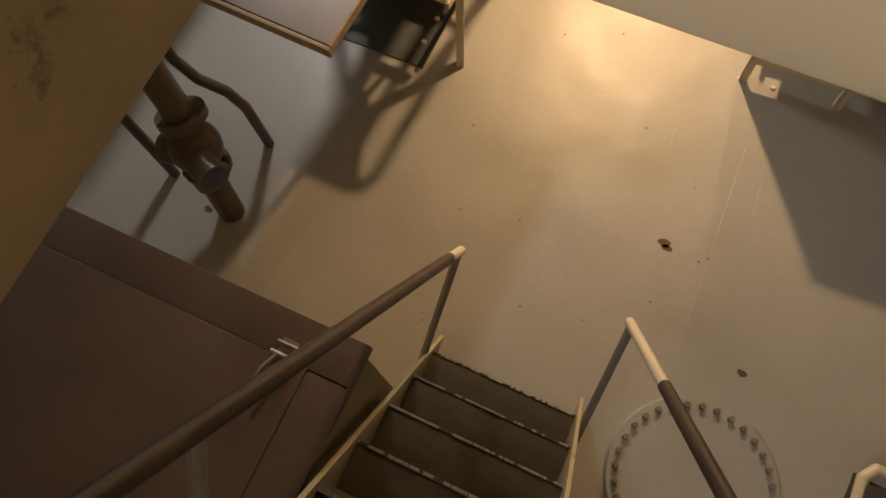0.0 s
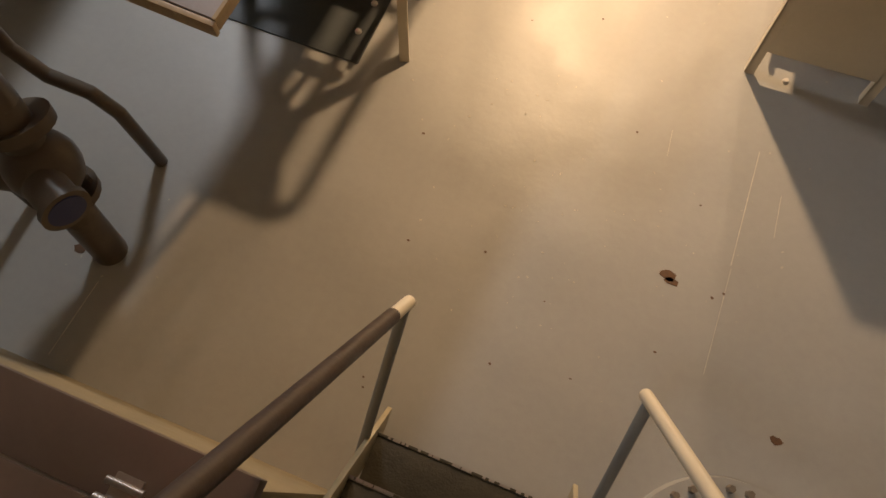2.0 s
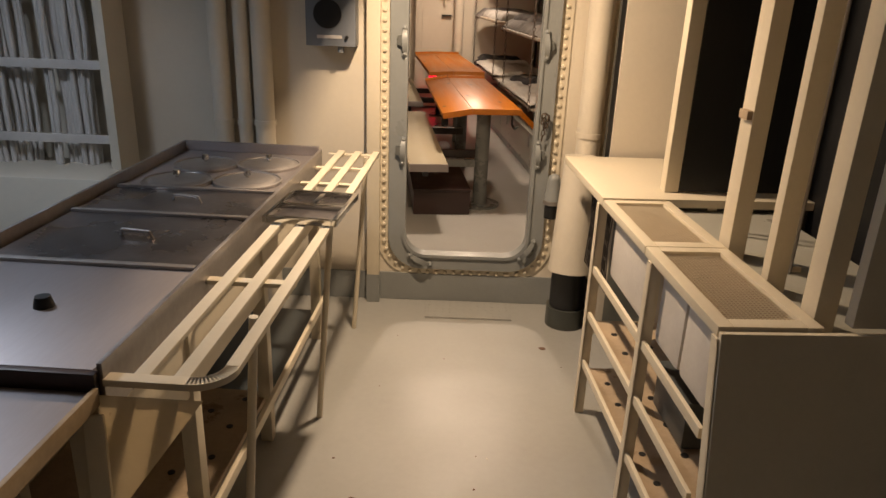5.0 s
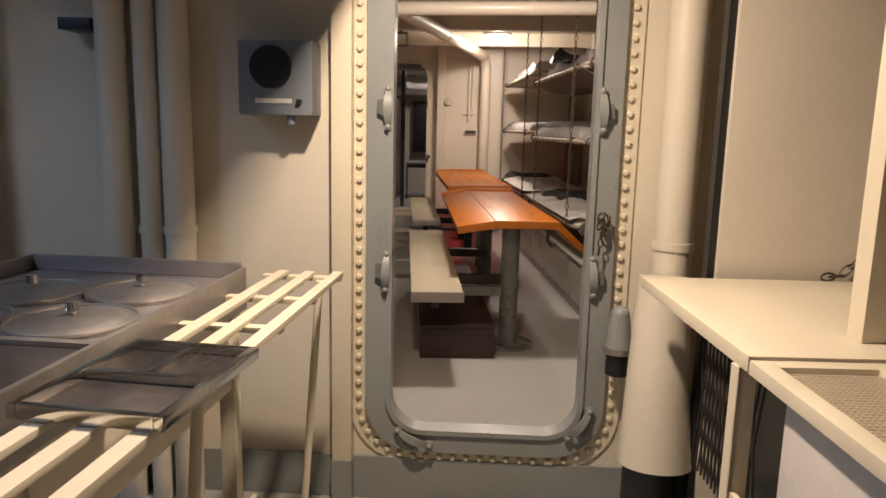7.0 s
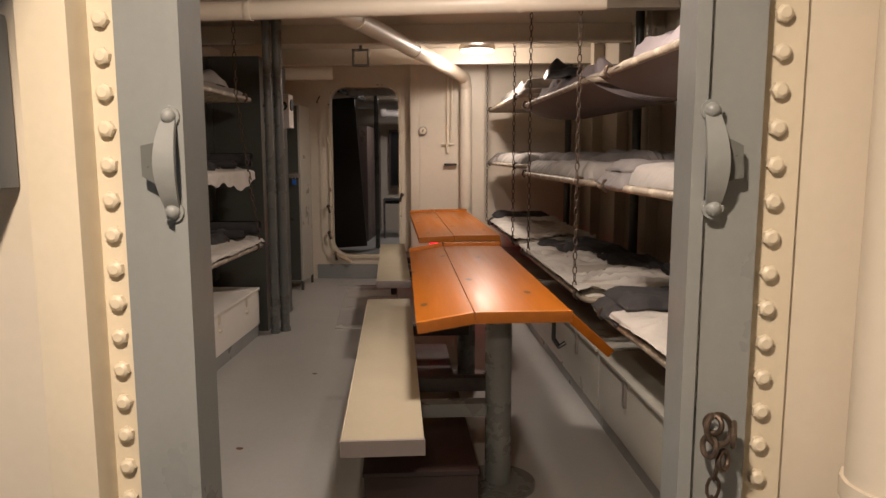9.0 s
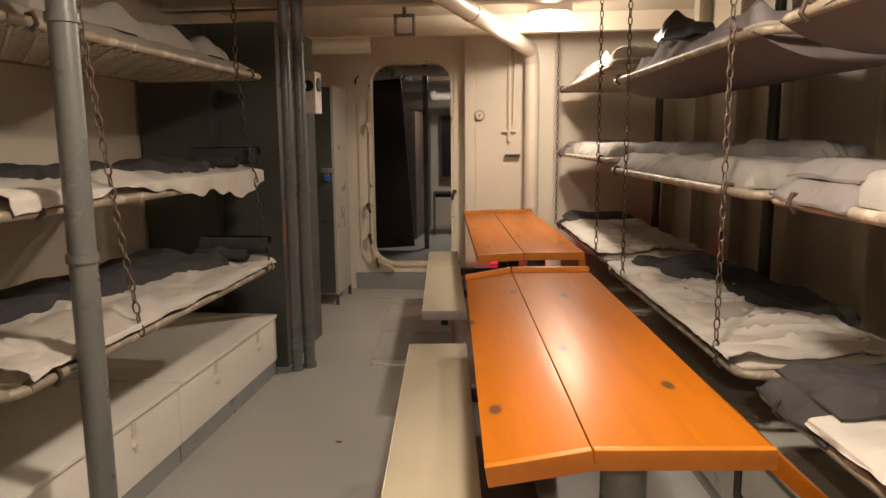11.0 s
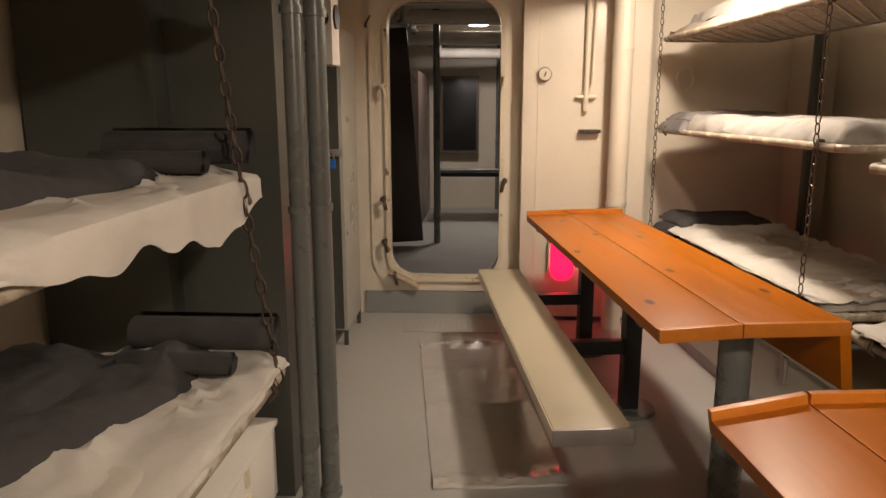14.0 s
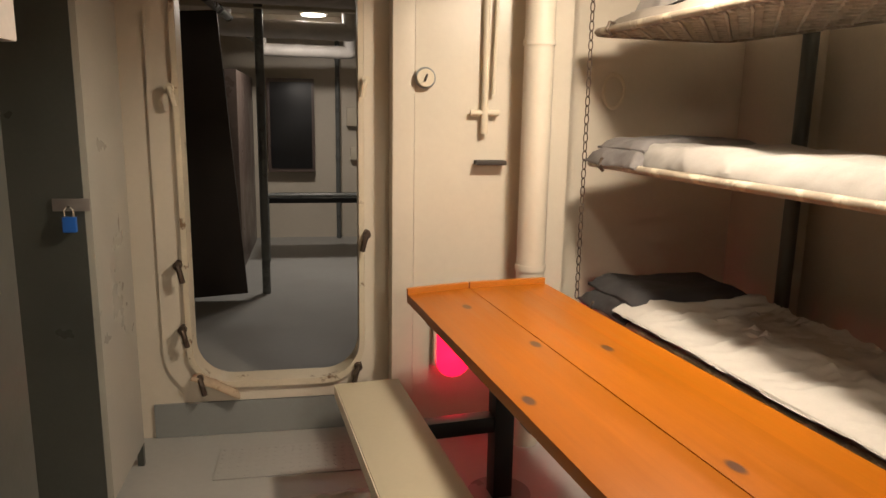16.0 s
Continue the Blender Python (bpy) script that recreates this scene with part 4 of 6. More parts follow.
for x, y in ((-0.42, -0.6), (0.34, -0.6), (-0.42, 0.38), (0.34, 0.38)):
    bm = bmesh.new()
    box(bm, (x, y, 0.41), (0.05, 0.05, 0.82), None, 0.004)
    part("leg", bm, GREY, tb)
bm = bmesh.new()
slab(bm, (-0.45, 0.2, 0.45), (0.4, 0.42, 0.5), 0.004)
part("under_shelf", bm, BLUEISH, tb)

# ---------- scullery desk, racks and booth ----------
D = heading(0.761, 2.79, 3.0)
desk = thing("dish_rack_table", "cream painted slide with wire-mesh panels over open shelves", "rack table", D)
for v0, v1 in ((0.0, 0.5), (0.505, 0.97)):
    for lo, hi in (((0.0, v0, 0.845), (0.035, v1, 0.87)), ((0.2, v0, 0.845), (0.235, v1, 0.87)), ((0.035, v0, 0.845), (0.2, v0 + 0.04, 0.87)), ((0.035, v1 - 0.035, 0.845), (0.2, v1, 0.87))):
        bm = bmesh.new()
        slab(bm, lo, hi, 0.003)
        part("top_frame", bm, CREAM_B, desk)
    bm = bmesh.new()
    slab(bm, (0.034, v0 + 0.03, 0.848), (0.201, v1 - 0.03, 0.853))
    part("backing", bm, PERF, desk, "stained board under the mesh")
    bm = bmesh.new()
    for k in range(17):
        rod(bm, (0.036 + 0.01 * k, v0 + 0.038, 0.858), (0.036 + 0.01 * k, v1 - 0.034, 0.858), 0.0014, 4)
    k = v0 + 0.045
    while k < v1 - 0.036:
        rod(bm, (0.034, k, 0.86), (0.201, k, 0.86), 0.0014, 4)
        k += 0.0105
    part("wire_mesh", bm, CREAM_B, desk)
bm = bmesh.new()
slab(bm, (0.0, -0.02, 0.1), (1.4, -0.006, 0.862), 0.002)
for v in bm.verts:
    v.co.y -= 0.135 * max(0.0, (0.84 - v.co.z) / 0.74)
part("end_panel", bm, CREAM_B, desk)
for v in (-0.012, 0.43, 1.0):
    for u in (0.012, 0.4):
        bm = bmesh.new()
        slab(bm, (u - 0.016, v - 0.004, 0.0), (u + 0.016, v + 0.004, 0.845))
        slab(bm, (u - 0.016, v - 0.004, 0.0), (u - 0.008, v + 0.03, 0.845))
        if v < 0:
            for q in bm.verts:
                q.co.y -= 0.16 * (0.845 - q.co.z) / 0.845
        part("leg", bm, CREAM_B, desk)
for z in (0.22, 0.42, 0.6):
    bm = bmesh.new()
    slab(bm, (0.0, 0.0, z - 0.014), (0.012, 1.0, z + 0.014), 0.002)
    part("rail", bm, CREAM_B, desk)
for z in (0.2, 0.4):
    bm = bmesh.new()
    slab(bm, (0.02, 0.01, z - 0.01), (0.42, 0.99, z))
    sh = part("shelf", bm, PERF, desk, "stained perforated shelf")
    for i in range(20):
        bm = bmesh.new()
        rod(bm, (0.07 + 0.1 * (i % 3), 0.05 + 0.046 * i, z), (0.07 + 0.1 * (i % 3), 0.05 + 0.046 * i, z + 0.002), 0.011, 10)
        part("hole", bm, BLACK, sh)
for v0, v1 in ((0.06, 0.23), (0.24, 0.42), (0.52, 0.9)):
    bm = bmesh.new()
    slab(bm, (0.03, v0, 0.62), (0.2, v1, 0.835), 0.02)
    part("basin", bm, WHITE_CAB, desk, "white plastic drip basin")
bm = bmesh.new()
slab(bm, (0.06, 0.2, 0.41), (0.38, 0.43, 0.55), 0.01)
part("bin", bm, SLATE, desk, "dark slate bin")

top = thing("counter_desk", "cream painted counter with a plain top beside the doorway", "counter", D)
bm = bmesh.new()
slab(bm, (0.0, 0.975, 0.845), (0.85, 1.63, 0.875), 0.005)
part("top", bm, CREAM_B, top)
# solid dark block in place of the shaded space under the top
bm = bmesh.new()
slab(bm, (0.25, 1.0, 0.0), (0.84, 1.62, 0.843))
part("cabinet", bm, GREY_D, top, "dark block standing in for shade under the counter")
bm = bmesh.new()
for i in range(14):
    rod(bm, (0.06, 1.02 + 0.02 * i, 0.5), (0.06, 1.08 + 0.02 * i, 0.84), 0.0025, 5)
    rod(bm, (0.06, 1.08 + 0.02 * i, 0.5), (0.06, 1.02 + 0.02 * i, 0.84), 0.0025, 5)
part("mesh_guard", bm, IRON, top, "dark expanded mesh")

bm = bmesh.new()
slab(bm, (0.885, 4.47, 0.0), (2.58, 4.5, CEIL - 0.001))
setting("wall_panel", bm, CREAM, "plain cream panel behind the counter")
# black strip that puts shade into the gap beside the pipe
bm = bmesh.new()
slab(bm, (0.865, 4.49, 0.0), (0.884, 4.53, CEIL - 0.001))
setting("trim_gap", bm, BLACK, "black strip for the shade in the gap between the panel and the pipe")

booth = thing("scullery_booth", "cream framed serving hatch with open windows", "booth", D)
for v, wd in ((1.09, 0.05), (0.55, 0.07), (0.3, 0.035), (0.09, 0.06)):
    bm = bmesh.new()
    slab(bm, (0.245, v - wd / 2, 0.875 if v > 1 else 0.82), (0.295, v + wd / 2, CEIL - 0.003), 0.003)
    part("mullion", bm, CREAM_B, booth)
bm = bmesh.new()
slab(bm, (0.25, 0.035, 0.8), (0.62, 1.06, 0.83))
part("sill", bm, GREY_L, booth, "grey worn sill")
bm = bmesh.new()
slab(bm, (0.24, 0.02, 1.86), (0.3, 1.12, 1.93), 0.003)
part("head", bm, CREAM_B, booth)
bm = bmesh.new()
slab(bm, (0.296, 0.0, 0.87), (1.7, 0.03, CEIL - 0.003))
part("end_wall", bm, CREAM_B, booth)
# interior shade put in as plain black walls behind the windows
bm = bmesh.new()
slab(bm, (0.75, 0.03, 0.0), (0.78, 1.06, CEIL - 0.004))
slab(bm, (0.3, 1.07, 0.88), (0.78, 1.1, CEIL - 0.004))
part("inner_wall", bm, BLACK, booth, "black walls standing in for the shade inside")
for u, v in ((0.36, 0.74), (0.36, 0.78), (0.37, 0.18), (0.37, 0.22), (0.38, 0.42)):
    bm = bmesh.new()
    rod(bm, (u, v, 0.832), (u, v, 1.85), 0.006, 8)
    part("rod", bm, STEEL_D, booth)
bm = bmesh.new()
box(bm, (0.24, 0.545, 1.24), (0.02, 0.05, 0.025), None, 0.004)
part("catch", bm, PERF, booth)

# thin dark slab and bolts on the deck under the tables
bm = bmesh.new()
slab(bm, (-1.02, 2.14, 0.0), (-0.475, 2.8, 0.007), 0.002)
single("floor_mat", bm, SLATE, "thin dark slate slab on the deck under the preparation table", "mat")
for x, y, z in ((-0.527, 2.26, 0.007), (-0.523, 2.39, 0.007), (-0.517, 2.53, 0.007), (0.895, 2.742, 0.0), (0.907, 2.63, 0.0)):
    bm = bmesh.new()
    bmesh.ops.create_cone(bm, cap_ends=True, segments=12, radius1=0.0125, radius2=0.008, depth=0.01, matrix=Matrix.Translation((x, y, z + 0.005)))
    single("deck_bolt", bm, WHITE_CAB, "small white painted bolt head on the deck", "bolt", None, "bolts on the deck")

# cot and folded stretcher at the right of the ladder
cot = thing("cot", "cream framed cot with a dark blanket near the ladder", "cot", pose(1.43, 1.2, 0))
bm = bmesh.new()
slab(bm, (0.02, -0.9, 0.36), (0.68, 0.0, 0.42), 0.025)
part("mattress", bm, SHEET, cot)
bm = bmesh.new()
cloth(bm, -0.02, 0.72, -0.92, -0.02, 0.415, 0.075, 0.018, 77, 24, 30, 0.04)
part("blanket", bm, WOOL, cot, "dark brown-grey blanket")
bm = bmesh.new()
tube(bm, [(0.0, -0.9, 0.43), (0.0, -0.03, 0.43), (0.03, 0.01, 0.43), (0.67, 0.01, 0.43), (0.7, -0.03, 0.43), (0.7, -0.9, 0.43)], 0.018, 12)
part("rim", bm, CREAM_B, cot, "white painted frame rim")
for x, y in ((0.12, -0.15), (0.65, -0.15), (0.12, -0.85), (0.65, -0.85)):
    bm = bmesh.new()
    rod(bm, (x, y, 0), (x, y, 0.38), 0.016)
    part("leg", bm, IRON, cot)
chairish = thing("folding_seat", "cream painted folding seat hanging by the booth", "seat", pose(1.47, 1.72, 0))
bm = bmesh.new()
slab(bm, (0, 0, 0.47), (0.4, 0.27, 0.5), 0.012)
part("seat", bm, CREAM_B, chairish)
bm = bmesh.new()
slab(bm, (0.02, 0.02, 0.38), (0.42, 0.25, 0.468), 0.01)
part("under_tray", bm, BLACK, chairish, "dark underside")
for x, y in ((0.36, 0.05), (0.36, 0.22), (0.12, 0.13)):
    bm = bmesh.new()
    rod(bm, (x, y, 0.0), (x, y, 0.38), 0.012, 10)
    part("leg", bm, IRON, chairish)

# chain and padlock on the door frame
tang = thing("lock_and_chain", "rusty padlock and chain hanging on the door frame", "chain", pose(0.622, 4.735, 0.97) @ Matrix.Scale(0.7, 4))
for k, (dx, dz, rr, tilt) in enumerate(((0.0, 0.02, 0.026, 20), (0.025, 0.012, 0.02, 70), (-0.015, -0.01, 0.018, 120), (0.01, -0.035, 0.016, 40), (-0.01, 0.03, 0.015, 160))):
    bm = bmesh.new()
    torus(bm, pose(dx, 0.0, dz, 70 + 0.3 * tilt, tilt * 0.4, tilt), rr, 0.005)
    part("link", bm, RUST, tang)
bm = bmesh.new()
chain(bm, (0.0, -0.004, -0.03), (-0.012, 0.0, -0.14), 0.03, 0.003)
tagged(part("tail", bm, RUST, tang), kind="stuff")
bm = bmesh.new()
rod(bm, (0.0, 0.0, 0.01), (0.0, 0.036, 0.01), 0.012, 10)
part("staple", bm, GREY, tang)

# ---------- berth: tables and benches ----------
def mess_table(m, length, width, seam, drop, label, fold=0.0, near_fiddle=True, hang=38):
    t = thing("mess_table", label, "table", m, "mess tables")
    tilt = Matrix.Rotation(math.asin(drop / seam), 4, "Y")
    leaf = pose(seam, 0, 0.76)
    bm = bmesh.new()
    slab(bm, (-seam, 0, -0.036), (-0.0015, length, 0), 0.003)
    part("leaf", bm, WOOD, t, "orange varnished plank leaf", leaf @ tilt.inverted())
    bm = bmesh.new()
    slab(bm, (0.0015, 0, -0.036), (width - seam, length, 0), 0.003)
    part("top", bm, WOOD, t, "", leaf)
    for v0, v1 in ((length - 0.016, length + 0.004), (-0.004, 0.016)):
        if v0 > 0 or near_fiddle:
            up = 0.022 if v0 > 0 else 0.004
            bm = bmesh.new()
            slab(bm, (-seam, v0, -0.038), (-0.002, v1, up), 0.003)
            part("fiddle", bm, WOOD_E, t, "raised orange edge strip", leaf @ tilt.inverted())
            bm = bmesh.new()
            slab(bm, (0.002, v0, -0.038), (width - seam, v1, up), 0.003)
            part("fiddle", bm, WOOD_E, t, "raised orange edge strip", leaf)
    for k in range(3):
        bm = bmesh.new()
        slab(bm, (0.02, 0.2 + k * (length - 0.46) / 2, 0.69), (width - 0.02, 0.26 + k * (length - 0.46) / 2, 0.718))
        part("batten", bm, BLACK, t, "black steel bearer")
    if fold:
        bm = bmesh.new()
        slab(bm, (0.002, 0, -0.034), (fold, length * 0.3, 0), 0.003)
        part("hanging_leaf", bm, WOOD, t, "drooping orange leaf", pose(width, 0, 0.755, 0, hang, 0))
    return t


T1 = heading(0.128, 6.32, 5.7)
T2 = heading(-0.035, 8.70, 6.6)
table_1 = mess_table(T1, 1.87, 0.56, 0.21, 0.035, "orange varnished mess table with a drooping leaf on a grey pedestal", 0.21, True, 42)
bm = bmesh.new()
rod(bm, (0.33, 0.24, 0.0), (0.33, 0.24, 0.725), 0.052, 24)
ped = part("pedestal", bm, GREY_P, table_1, "grey painted pipe pedestal")
bm = bmesh.new()
rod(bm, (0.33, 0.24, 0.0), (0.33, 0.24, 0.018), 0.15, 32)
part("foot_plate", bm, GREY_P, ped)
bm = bmesh.new()
rod(bm, (0.33, 1.6, 0.0), (0.33, 1.6, 0.725), 0.052, 24)
ped = part("pedestal", bm, GREY_P, table_1, "grey painted pipe pedestal")
bm = bmesh.new()
rod(bm, (0.33, 1.6, 0.0), (0.33, 1.6, 0.018), 0.15, 32)
part("foot_plate", bm, GREY_P, ped)
for v in (0.5, 1.45):
    bm = bmesh.new()
    slab(bm, (-0.1, v, 0.3), (0.33, v + 0.06, 0.36), 0.006)
    part("bench_arm", bm, IRON, table_1, "dark steel bench arm")
bm = bmesh.new()
slab(bm, (0.02, 0.2, 0.3), (0.28, 0.27, 0.355), 0.008)
part("bench_arm", bm, GREY_P, table_1, "grey steel bench arm")
bm = bmesh.new()
tube(bm, [(0.5, 0.03, 0.72), (0.5, 0.03, 0.655), (0.52, 0.03, 0.625), (0.545, 0.03, 0.64)], 0.008, 8)
part("leaf_hook", bm, BLACK, table_1, "black steel hook")
table_2 = mess_table(T2, 2.15, 0.565, 0.245, 0.012, "orange varnished mess table with raised ends by the bulkhead", 0.2, True, 82)
bm = bmesh.new()
rod(bm, (0.34, 0.22, 0.0), (0.34, 0.22, 0.725), 0.052, 24)
part("pedestal", bm, GREY_P, table_2, "grey painted pipe pedestal")
for v in (1.1, 1.9):
    bm = bmesh.new()
    box(bm, (0.3, v, 0.35), (0.075, 0.075, 0.7), None, 0.006)
    part("pedestal", bm, BLACK, table_2, "black square pedestal")
    bm = bmesh.new()
    rod(bm, (0.3, v, 0.0), (0.3, v, 0.02), 0.12, 28)
    part("foot_plate", bm, GREY_P, table_2)
    bm = bmesh.new()
    slab(bm, (-0.08, v - 0.03, 0.28), (0.27, v + 0.03, 0.34), 0.005)
    slab(bm, (-0.1, v - 0.03, 0.28), (-0.04, v + 0.03, 0.4), 0.005)
    part("bench_arm", bm, BLACK, table_2, "black steel bench arm")


def bench(m, length, width, label):
    b = thing("mess_bench", label, "bench", m, "mess benches")
    bm = bmesh.new()
    slab(bm, (0, 0.012, 0.405), (width, length, 0.45), 0.008)
    part("seat", bm, BENCH, b)
    bm = bmesh.new()
    slab(bm, (-0.002, 0.0, 0.4), (width + 0.002, 0.012, 0.452), 0.003)
    slab(bm, (width * 0.64, -0.002, 0.41), (width * 0.66, 0.0, 0.445))
    part("end_strip", bm, STEEL, b, "bright metal end strip")
    bm = bmesh.new()
    slab(bm, (-0.003, 0.012, 0.4), (0.0, length, 0.446))
    part("side_strip", bm, CREAM_B, b)
    for v in (0.3, length - 0.35):
        bm = bmesh.new()
        slab(bm, (0.02, v - 0.025, 0.375), (width - 0.0, v + 0.025, 0.404))
        slab(bm, (width * 0.5 - 0.02, v - 0.025, 0.3), (width * 0.5 + 0.02, v + 0.025, 0.376))
        part("bearer", bm, BLACK, b, "black steel bearer")
    return b


MAROON = material("dark_maroon_paint", (0.03, 0.014, 0.012), 0.4, vary=0.2)
b1 = bench(heading(-0.07, 5.93, 6.1), 2.15, 0.255, "long beige bench with a bright metal end beside the mess table")
case = thing("storage_case", "low dark brown case on the deck under the bench", "case", heading(-0.07, 5.93, 6.1))
bm = bmesh.new()
slab(bm, (0.05, 0.34, 0.0), (0.46, 2.05, 0.17), 0.008)
part("body", bm, MAROON, case)
bm = bmesh.new()
slab(bm, (0.045, 0.335, 0.172), (0.465, 2.055, 0.19), 0.006)
part("lid", bm, MAROON, case)
b2 = bench(heading(-0.325, 8.665, 6.5), 2.06, 0.235, "long beige bench with a bright metal end by the bulkhead")

def red_wall_lamp(m):
    """A round-bottomed red marker lamp in a slim frame, on the bulkhead."""
    e = thing("red_marker_lamp", "glowing red marker lamp low on the bulkhead behind the mess table", "lamp", m, "red marker lamps")
    outline = [(-0.075, 0.26), (-0.075, 0.08)] + [(0.075 * math.cos(radians(a)), 0.08 + 0.075 * math.sin(radians(a))) for a in range(195, 360, 15)] + [(0.075, 0.08), (0.075, 0.26)]
    bm = bmesh.new()
    face = bm.faces.new([bm.verts.new((x, 0, z)) for x, z in outline])
    up = bmesh.ops.extrude_face_region(bm, geom=[face])["geom"]
    bmesh.ops.translate(bm, vec=(0, -0.03, 0), verts=[g for g in up if isinstance(g, bmesh.types.BMVert)])
    part("lens", bm, RED_ON, e, "glowing red lens")
    bm = bmesh.new()
    slab(bm, (-0.08, -0.045, 0.26), (0.08, 0.0, 0.285), 0.004)
    part("cap", bm, BLACK, e)
    bm = bmesh.new()
    slab(bm, (-0.09, -0.034, 0.06), (-0.077, 0.0, 0.27), 0.002)
    part("side_strip", bm, CREAM_B, e)
    return e


for x in (-0.03, 0.33):
    red_wall_lamp(pose(x, Y2 - 0.131, 0.27))


# ---------- bunks ----------
def draped(bm, back, y0, y1, z, seed, hang=0.04, flap=None, fold=0.032, nx=20, ny=130):
    """A thin sheet that lies in folds and falls unevenly over the outer rail; flap = (y, half width, depth)."""
    off = Vector((seed * 2.3, seed * 1.1, seed * 0.7))
    down = 6
    grid = []
    for j in range(ny + 1):
        y = y0 + (y1 - y0) * j / ny
        fall = max(0.004, hang * (0.75 + 1.5 * noise.noise(Vector((y * 2.2, 0, 0)) + off) + 0.5 * noise.noise(Vector((y * 9, 0, 3)) + off)))
        if flap:
            fall += flap[2] * max(0.0, 1 - abs(y - flap[0]) / flap[1])
        col = []
        for i in range(nx + 1):
            x = back + (-0.012 - back) * i / nx
            p = Vector((x, y, 0))
            way = 3.0 * noise.noise(p * 1.3 - off)
            ridge = 1 - 2.2 * abs(noise.noise(Vector((x * 3 + way, y * 8 + x * 6 * way, 0)) + off))
            big = noise.noise(p * 3.3 + off)
            flat = min(1.0, 0.25 + 3.0 * abs(x) / 0.4)
            h = z + flat * (0.7 * fold * ridge ** 3 + fold * 1.3 * big + 0.25 * fold * noise.noise(p * 26 + off))
            if i == nx:
                h = min(h, z) - 0.004
            col.append((x, y + 0.012 * noise.noise(p * 5 - off), h))
        for k in range(1, down + 1):
            f = k / down
            wave = 0.011 * noise.noise(Vector((y * 15, f * 2, 7)) + off) * f
            col.append((-0.019 - abs(wave) - 0.004 * f, y + 0.02 * f * noise.noise(Vector((y * 6, f, 1)) + off), z - 0.006 - f * fall))
        grid.append([(bm.verts.new(c), bm.verts.new((c[0] + (0.003 if q > nx else 0), c[1], c[2] - (0.003 if q <= nx else 0)))) for q, c in enumerate(col)])
    for j in range(ny):
        for i in range(nx + down):
            for s in (0, 1):
                bm.faces.new((grid[j][i][s], grid[j + 1][i][s], grid[j + 1][i + 1][s], grid[j][i + 1][s]))


def coil(bm, x0, x1, y, z, r, turns=3.2):
    """A blanket rolled up on itself, lying across the bunk."""
    n = int(turns * 14)
    pts = []
    for k in range(n + 1):
        t = k / n
        a = t * turns * 2 * math.pi
        q = r * (0.16 + 0.84 * t)
        pts.append((y + q * math.cos(a), z + r + q * math.sin(a) * 0.8))
    for inset in (0.0, 0.004):
        ends = [[bm.verts.new((x, py, pz - inset)) for py, pz in pts] for x in (x0, x1)]
        for k in range(n):
            bm.faces.new((ends[0][k], ends[0][k + 1], ends[1][k + 1], ends[1][k]))


SPRINGS = {}


def springs(length, width):
    """Diamond links of flat wire between the rails, shared by bunks of one size."""
    key = (round(length, 2), round(width, 2))
    if key not in SPRINGS:
        bm = bmesh.new()
        n, k = int(length / 0.06), 11
        for i in range(1, n):
            y = i * length / n
            for q in range(k):
                xa, xb = 0.05 + (width - 0.1) * q / k, 0.05 + (width - 0.1) * (q + 1) / k
                s = 0.024 if (q + i) % 2 else -0.024
                wire(bm, (xa, y - s, -0.006), (xb, y + s, -0.010), 0.0046)
                wire(bm, (xa, y + s, -0.010), (xb, y + s, -0.006), 0.0036)
            for x, d in ((0.012, 0.045), (width - 0.012, -0.045)):
                wire(bm, (x, y - 0.012, 0.0), (x + d, y, -0.008), 0.0055)
        SPRINGS[key] = finish(bm, "spring_mesh", material("galvanised_wire", (0.62, 0.56, 0.46), 0.5, 0.1, vary=0.25, scale=20) if not SPRINGS else list(SPRINGS.values())[0].materials[0])
    return SPRINGS[key]


